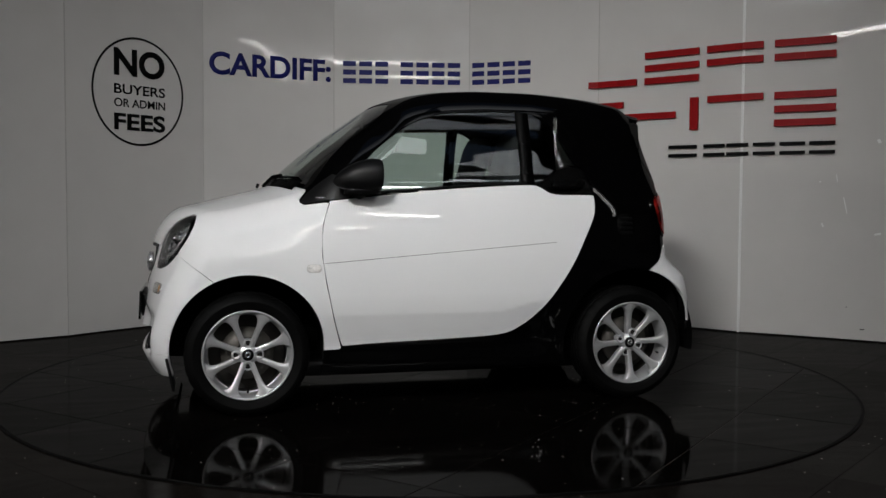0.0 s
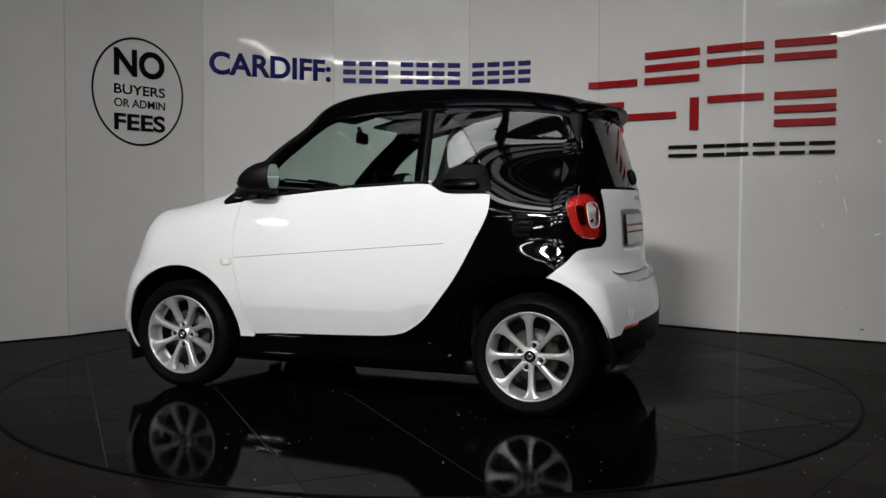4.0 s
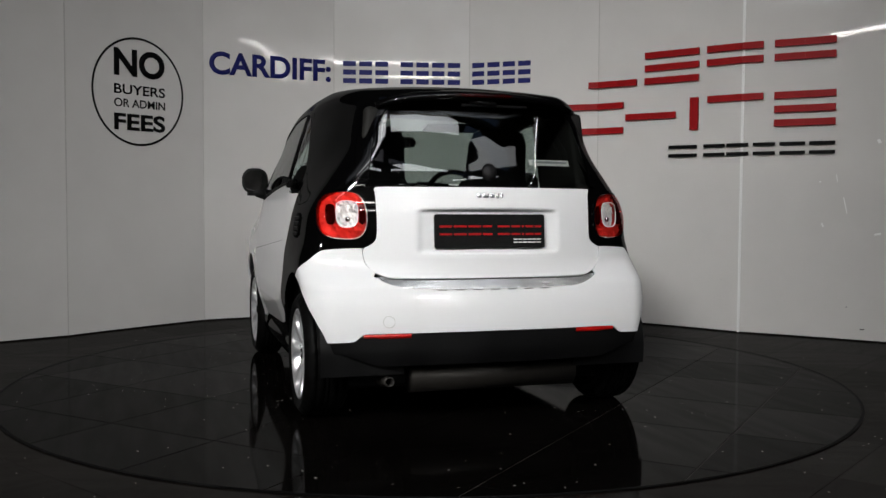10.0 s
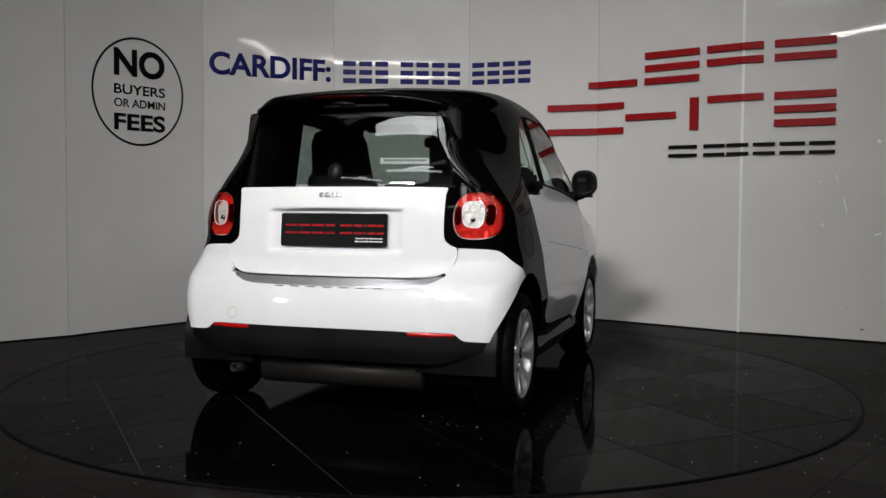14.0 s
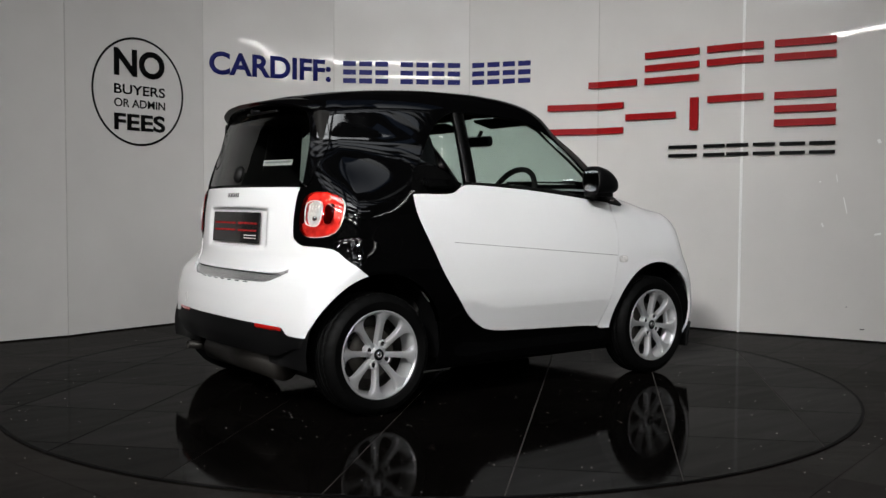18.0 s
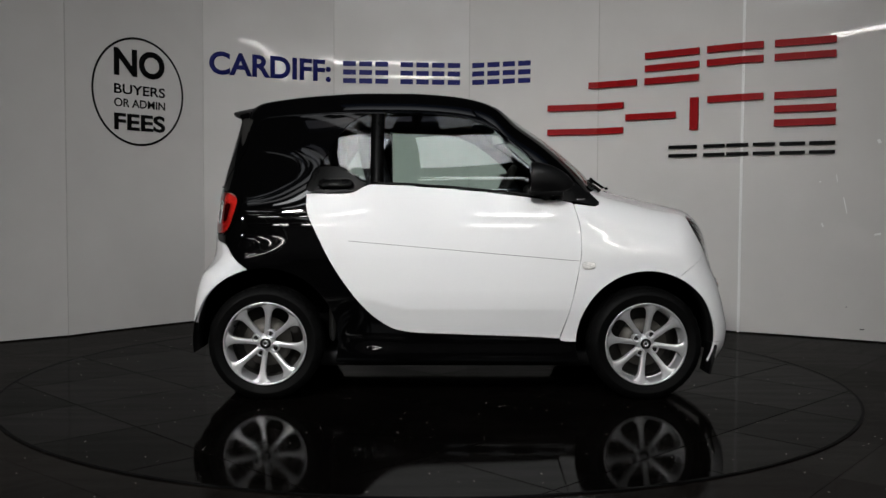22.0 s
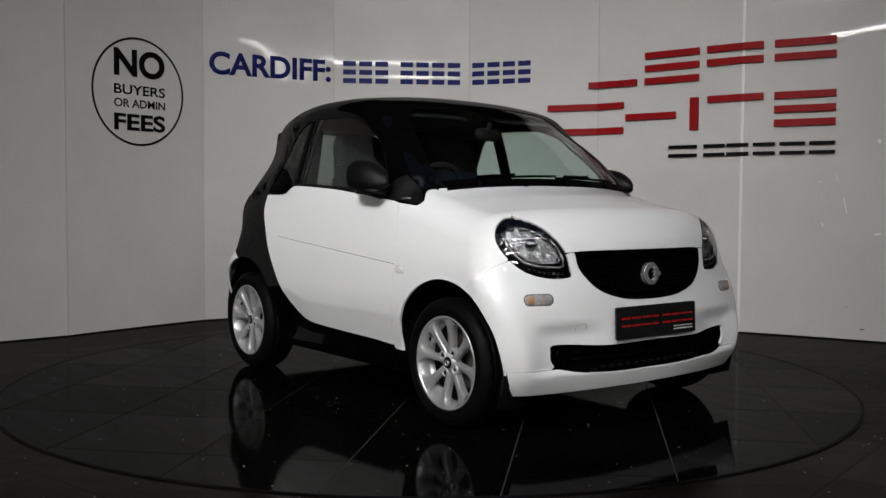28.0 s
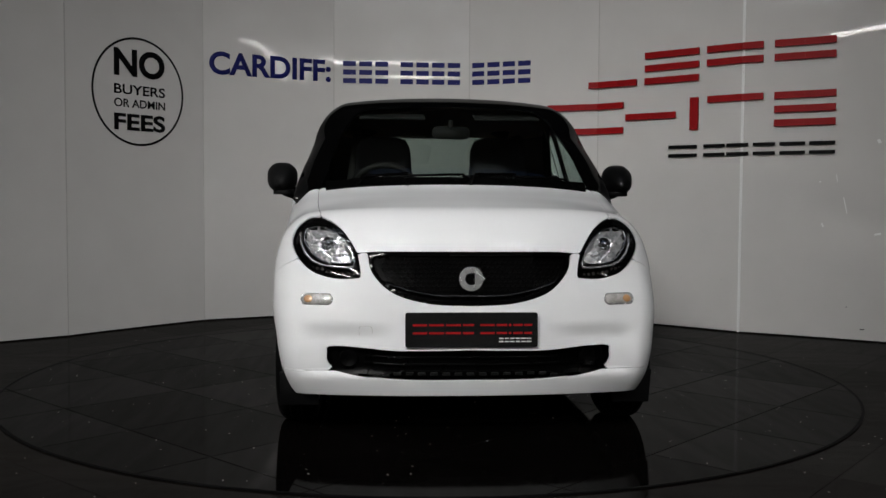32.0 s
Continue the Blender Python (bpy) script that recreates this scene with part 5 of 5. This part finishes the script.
number_plate(facing(Vector((1.426, 0, 0.4605)), Vector((1, 0, 0.05))), car, "front_plate", 0.535, 0.140)
part("plate_bracket", boxm(0.04, 0.44, 0.11, 1.404, 0, 0.458, 0.006), M_PLASTIC, car)
number_plate(facing(Vector((-1.2665, 0, 0.846)), Vector((-1, 0, 0.08))), car, "rear_plate", 0.522, 0.150)
# towing eye covers
p, n = on_front(-0.425, 0.448, 0.0004)
part("towing_cover", tube(bmesh.new(), [facing(p, n) @ Vector((a, b, 0)) for a, b in rounded(0.054, 0.050, 0.014)], 0.0012, 5, True), M_SEAM, car)
p, n = on_rear(0.478, 0.462, 0.0046)
part("towing_cover", tube(bmesh.new(), [facing(p, n) @ Vector((0.025 * math.cos(a), 0.025 * math.sin(a), 0)) for a in np.linspace(0, 2 * math.pi, 25)[:-1]], 0.0012, 5, True), M_SEAM, car)

# cowl, wipers
bm = bmesh.new()
rows = []
for y in np.linspace(-0.62, 0.62, 30):
    xb = 0.80 - 0.26 * y * y
    rows.append([bm.verts.new((xb + dx, y, float(top_of(np.array([0.80 + dx]))[0]) - 0.05 * y * y + dz)) for dx, dz in ((-0.03, 0.004), (0.0, 0.004), (0.02, 0.0), (0.022, -0.02))])
for a, b in zip(rows, rows[1:]):
    for i in range(3):
        bm.faces.new((a[i], a[i + 1], b[i + 1], b[i]))
bmesh.ops.recalc_face_normals(bm, faces=bm.faces)
part("cowl", bm, M_GRILLE, car)


def wind_y(y, s, out):
    """A point on the windscreen at y, s metres up its slope from the foot."""
    x = 0.775 - 0.27 * y * y - 0.76 * s
    z = solve(lambda v: (x, y, v), 0.8, 1.7)
    return Vector((x, y, z + out))


for y0, y1 in ((-0.50, 0.03), (0.02, 0.53)):
    wip = new("wiper")
    wip.parent = car
    part("blade", tube(bmesh.new(), [wind_y(y0 + (y1 - y0) * t, 0.006 + 0.012 * t, 0.008) for t in np.linspace(0, 1, 12)], 0.006, 6), M_GRILLE, wip)
    part("arm", tube(bmesh.new(), [Vector((0.825 - 0.2 * y0 * y0, y0 + 0.03, 1.055)), wind_y(y0 + 0.06, 0.0, 0.022), wind_y((y0 + y1) / 2, 0.010, 0.020)], 0.008, 6), M_GRILLE, wip)
    part("jet", boxm(0.016, 0.02, 0.014, 0.862 - 0.1 * y0 * y0, y0 + 0.26, 1.056, 0.004), M_GRILLE, wip)

# ---- rear ----
for side in (1, -1):
    # reflector wedge
    bm = bmesh.new()
    rows = []
    for k in range(9):
        y = side * (0.385 + 0.20 * k / 8)
        zl = 0.4125 - 0.004 * k / 8
        rows.append([bm.verts.new(on_rear(y, zz, oo)[0]) for zz, oo in ((zl - 0.018 + 0.004 * (k > 5), -0.01), (zl - 0.018 + 0.004 * (k > 5), 0.005), (zl + 0.0005, 0.006), (zl + 0.0005, -0.01))])
    for a, b in zip(rows, rows[1:]):
        for i in range(3):
            bm.faces.new((a[i], a[i + 1], b[i + 1], b[i]))
    bmesh.ops.recalc_face_normals(bm, faces=bm.faces)
    part("rear_reflector", bm, M_REFL, car, "red rear reflector")
    # rim, bulb and ribs of the reversing lamp
    def lamp_line(pts, out, r, mat, name):
        part(name, tube(bmesh.new(), [on_rear(side * a, b, out)[0] for a, b in pts], r, 7, True), mat, car)
    lamp_line([(a, b) for a, b in REVERSE[::3]], 0.0115, 0.0022, M_LAMPWHITE, "reverse_rim")
    part("lamp_reflector", facets(TAILLAMP, on_rear, side, -0.010, 0.019, 0.005, 5), M_LAMPBACK, car, "faceted reflector behind the tail lamp lens", smooth=False)
    g = np.maximum(F["taillamp"] - 0.004, -side * BY)
    v, t = clip(BV, BT, g)
    panel("lamp_back", v, t, M_LAMPBACK, car, 0.0, -0.018)
    c, n = on_rear(side * 0.626, 0.897, -0.002)
    part("reverse_bulb", revolve(bmesh.new(), [(0.0001, 0.008), (0.008, 0.0065), (0.012, 0.001), (0.013, -0.006)], 18, facing(c, n)), M_CHROME, car)
    for k in range(4):
        lamp_line([(0.600 + 0.016 * k, 0.933), (0.600 + 0.016 * k, 0.955), (0.602 + 0.016 * k, 0.955), (0.602 + 0.016 * k, 0.933)], 0.006, 0.0014, M_LAMPWHITE, "lens_rib")

# badge on the tailgate as plain chrome bars
for i, w in enumerate((0.020, 0.030, 0.022, 0.016, 0.014)):
    x0 = 0.066 - (0, 0.025, 0.060, 0.087, 0.108)[i]
    p, n = on_rear(x0 - w / 2, 1.004, 0.0005)
    part("badge_bar", prism(bmesh.new(), rounded(w, 0.022, 0.006, 3), 0.004, facing(p, n), 0.001), M_SILVERBIT, car, "small plain silver bar")
# spoiler
bm = bmesh.new()
rows = []
for y in np.linspace(-0.48, 0.48, 36):
    q = abs(y) / 0.48
    x1 = -1.200 + 0.22 * y * y + 0.05 * q ** 6
    zt = 1.462 - 0.085 * y * y - 0.03 * q ** 4
    rows.append([bm.verts.new(c) for c in ((x1 + 0.20, y, zt + 0.046 - 0.01 * q), (x1 + 0.08, y, zt + 0.018), (x1, y, zt), (x1 - 0.006, y, zt - 0.010), (x1 + 0.004, y, zt - 0.022), (x1 + 0.07, y, zt - 0.028), (x1 + 0.13, y, zt - 0.01))])
for a, b in zip(rows, rows[1:]):
    for i in range(7):
        bm.faces.new((a[i], a[(i + 1) % 7], b[(i + 1) % 7], b[i]))
bm.faces.new(rows[0])
bm.faces.new(rows[-1])
bmesh.ops.recalc_face_normals(bm, faces=bm.faces)
sp = part("roof_spoiler", bm, M_BLACK, car, "gloss black roof spoiler")
part("brake_light", boxm(0.010, 0.24, 0.014, -1.199, 0, 1.452, 0.003), M_REDGLOW, sp, "high red brake light")
wip = new("rear_wiper")
wip.parent = car
wip["label"] = "parked rear wiper hanging from the spoiler"
part("blade", tube(bmesh.new(), [(-1.158 + 0.2 * y * y, y, 1.412) for y in np.linspace(-0.22, 0.10, 10)], 0.007, 6), M_PLASTIC, wip)
part("arm", tube(bmesh.new(), [(-1.150, 0.06, 1.432), (-1.172, 0.02, 1.425), (-1.168, -0.06, 1.418)], 0.010, 6), M_PLASTIC, wip)
# tailgate glass button
p, n = on_rear(0.0, 1.108, 0.0)
part("glass_latch", revolve(bmesh.new(), [(0.0001, 0.020), (0.022, 0.018), (0.033, 0.008), (0.036, 0.0)], 20, facing(p, n) @ Matrix.Diagonal((1, 1.2, 1, 1))), M_PLASTIC, car)
# dealer strip inside the rear window
p, n = on_rear(-0.315, 1.160, -0.012)
part("window_sticker", prism(bmesh.new(), rounded(0.22, 0.028, 0.002, 2), 0.001, facing(p, n)), M_LAMPWHITE, car, "white window sticker", smooth=False)
p, n = on_rear(-0.315, 1.162, -0.0105)
part("sticker_bar", prism(bmesh.new(), rounded(0.19, 0.010, 0.002, 2), 0.001, facing(p, n)), M_STEEL, car, "plain grey bar", smooth=False)
# slots over the bumper step
for k in range(7):
    y = -0.24 + 0.08 * k
    p, n = on_rear(y, 0.592, 0.0045)
    part("slot", prism(bmesh.new(), rounded(0.046, 0.0045, 0.002, 3), 0.001, facing(p, n)), M_INK, car, smooth=False)
# exhaust and silencer
part("silencer", tube(bmesh.new(), [(-1.22, -0.42, 0.205), (-1.22, 0.36, 0.205)], 0.072, 20), M_DARKMET, car, "steel silencer under the rear apron")
bm = revolve(bmesh.new(), [(0.016, 0.0), (0.022, 0.0), (0.022, -0.16), (0.016, -0.16)], 20, pose(-1.335, 0.475, 0.205, 0, -82, 0), True)
part("tailpipe", bm, M_DARKMET, car, "short steel tailpipe")
# air inlet on the near quarter
p, n = on_side(-0.90, 0.865, 1, -0.002)
m = facing(p, n)
vent = part("side_inlet", prism(bmesh.new(), rounded(0.10, 0.115, 0.04), 0.006, m, 0.003), M_GRILLE, car, "black side air inlet")
for k in range(4):
    part("louvre", prism(bmesh.new(), rounded(0.07, 0.012, 0.004, 3), 0.008, m @ pose(0.0, -0.036 + 0.024 * k, 0.004, 25, 0, 0)), M_PLASTIC, vent, smooth=False)

# fuel flap seam on the other quarter
flap = [on_side(-0.905 + 0.075 * math.cos(a), 0.800 + 0.075 * math.sin(a), -1, 0.0003)[0] for a in np.linspace(0, 2 * math.pi, 41)[:-1]]
part("fuel_flap", tube(bmesh.new(), flap, 0.0010, 6, True), M_GRILLE, car, "round fuel flap seam")

# ---- cabin ----
inner = -np.minimum.reduce([F["window"] - 0.02, F["quarter"] - 0.02, F["screen"] - 0.03, F["rearglass"] - 0.02])
g = np.maximum(inner, np.maximum(0.40 - BZ, np.maximum(BX - 0.86, -1.28 - BX)))
v, t = clip(BV, BT, np.maximum(g, BZ - 1.40))
panel("cabin_lining", v, t[:, ::-1], M_TRIM, car, 0.0, -0.045, "dark cabin lining")
v, t = clip(BV, BT, np.maximum(g, 1.40 - BZ))
panel("headliner", v, t[:, ::-1], M_HEADLINER, car, 0.0, -0.045, "tan brown roof lining")
part("bulkhead", boxm(0.04, 1.30, 0.62, -0.62, 0, 0.58, 0.02), M_TRIM, car)
for side in (1, -1):
    part("luggage_trim", boxm(0.46, 0.07, 0.66, -0.87, side * 0.535, 1.07, 0.02, rx=8 * side), M_TRIM, car, "dark luggage side trim")
part("load_floor", boxm(0.48, 1.0, 0.04, -0.87, 0, 0.76, 0.01), M_TRIM, car)
bm = bmesh.new()
rows = []
for y in np.linspace(-0.66, 0.66, 26):
    hump = 0.030 * (math.exp(-((y + 0.36) / 0.15) ** 2)) + 0.012 * math.exp(-(y / 0.1) ** 2)
    rows.append([bm.verts.new((x - 0.2 * y * y, y, z + hump * k)) for x, z, k in ((0.76, 1.0, 0), (0.62, 1.03, 0.4), (0.48, 1.035, 1), (0.42, 1.02, 1), (0.40, 0.95, 0.4), (0.44, 0.80, 0), (0.50, 0.55, 0))])
for a, b in zip(rows, rows[1:]):
    for i in range(6):
        bm.faces.new((a[i], a[i + 1], b[i + 1], b[i]))
bmesh.ops.recalc_face_normals(bm, faces=bm.faces)
part("dashboard", bm, M_TRIM, car, "dark dashboard")
for y in (0.0, 0.13):
    part("dash_pod", revolve(bmesh.new(), [(0.0001, 0.05), (0.03, 0.046), (0.046, 0.03), (0.05, 0.0)], 20, pose(0.47, y, 1.035)), M_TRIM, car)
for y in (-0.34, 0.34):
    seat = new("seat")
    seat.parent = car
    seat["label"] = "dark cloth seat with built-in headrest"
    bm = bmesh.new()
    rows = []
    for x, z, hw, th in ((-0.21, 0.58, 0.225, 0.06), (-0.27, 0.72, 0.235, 0.065), (-0.33, 0.88, 0.245, 0.065), (-0.385, 1.02, 0.225, 0.06), (-0.415, 1.10, 0.175, 0.055), (-0.44, 1.19, 0.165, 0.055), (-0.462, 1.29, 0.160, 0.05), (-0.475, 1.345, 0.135, 0.04), (-0.478, 1.365, 0.08, 0.02)):
        rows.append([bm.verts.new((x + b_, y + a_, z)) for a_, b_ in rounded(2 * hw, 2 * th, min(th * 0.9, 0.05), 5)])
    for a, b in zip(rows, rows[1:]):
        for i in range(len(a)):
            bm.faces.new((a[i], a[(i + 1) % len(a)], b[(i + 1) % len(a)], b[i]))
    bm.faces.new(rows[-1])
    bmesh.ops.recalc_face_normals(bm, faces=bm.faces)
    part("backrest", bm, M_CLOTH, seat)
    part("cushion", boxm(0.50, 0.48, 0.16, 0.03, y, 0.53, 0.06, ry=-6, seg=4), M_CLOTH, seat)
sw = new("steering_wheel")
sw.parent = car
sw["label"] = "black three-spoke steering wheel"
m = pose(0.24, -0.34, 1.005, 0, -64, 0)
part("rim", tube(bmesh.new(), [m @ Vector((0.178 * math.cos(a), 0.178 * math.sin(a), 0)) for a in np.linspace(0, 2 * math.pi, 41)[:-1]], 0.016, 10, True), M_TRIM, sw)
part("boss", prism(bmesh.new(), rounded(0.13, 0.13, 0.05), 0.04, m @ Matrix.Translation((0, 0, -0.02)), 0.012), M_TRIM, sw)
for a in (90, 270, 180):
    part("spoke", box(bmesh.new(), 0.13, 0.035, 0.016, m @ pose(0, 0, 0, 0, 0, a) @ pose(0.105, 0, 0), 0.005), M_TRIM, sw)
part("column", tube(bmesh.new(), [m @ Vector((0, 0, -0.02)), m @ Vector((0, 0, -0.24))], 0.045, 12), M_TRIM, sw)
rv = new("rear_view_mirror")
rv.parent = car
part("housing", prism(bmesh.new(), rounded(0.20, 0.062, 0.025), 0.03, facing(Vector((0.26, 0, 1.335)), Vector((-1, -0.25, -0.1))) @ Matrix.Translation((0, 0, -0.03)), 0.008), M_TRIM, rv)
part("mirror_glass", prism(bmesh.new(), rounded(0.186, 0.05, 0.02), 0.002, facing(Vector((0.259, 0, 1.335)), Vector((-1, -0.25, -0.1)))), M_MIRROR, rv, smooth=False)
part("stem", tube(bmesh.new(), [(0.275, 0, 1.35), (0.30, 0, 1.40)], 0.012, 8), M_TRIM, rv)
for y in (-0.30, 0.30):
    part("sun_visor", boxm(0.14, 0.34, 0.014, 0.20, y, 1.425, 0.006, ry=14), M_TRIM, car)

# pale dust specks on the floor
rng = random.Random(7)
for name, lo, hi, count, owner in (("dust", 0.7, 2.2, 420, turntable), ("dust", 2.3, 3.6, 260, None)):
    bm = bmesh.new()
    for _ in range(count):
        a, r = rng.uniform(0, 2 * math.pi), lo + (hi - lo) * rng.random()
        bmesh.ops.create_circle(bm, cap_ends=True, radius=rng.uniform(0.0012, 0.004), segments=6, matrix=pose(r * math.cos(a), r * math.sin(a), 0.0006 if owner else -0.0036))
    ob = part(name, bm, M_DUST, owner, smooth=False)
    if owner is None:
        tagged(ob, "pale dust specks on the dark floor", "dust", kind="stuff")
    else:
        ob["kind"] = "stuff"


# ---- what moves ----
TURN = [(0, 193.71), (2, 176.21), (4, 158.72), (6, 141.29), (8, 124.04), (10, 106.78), (12, 89.0), (14, 71.22), (16, 53.86), (18, 36.28), (20, 18.48),
        (22, 0.68), (24, -17.12), (26, -34.93), (28, -52.73), (29, -61.57), (30, -70.41), (31, -79.19), (31.5, -83.59), (31.85, -86.4), (32.0, -86.57)]
OFF = Vector((0.1202, 0.0726, 0.0))


def motions():
    walk(turntable, [(t, pose(0, 0, 0, 0, 0, a)) for t, a in TURN])
    walk(car, [(t, pose(0, 0, 0, 0, 0, a) @ Matrix.Translation(OFF)) for t, a in TURN])


motions()
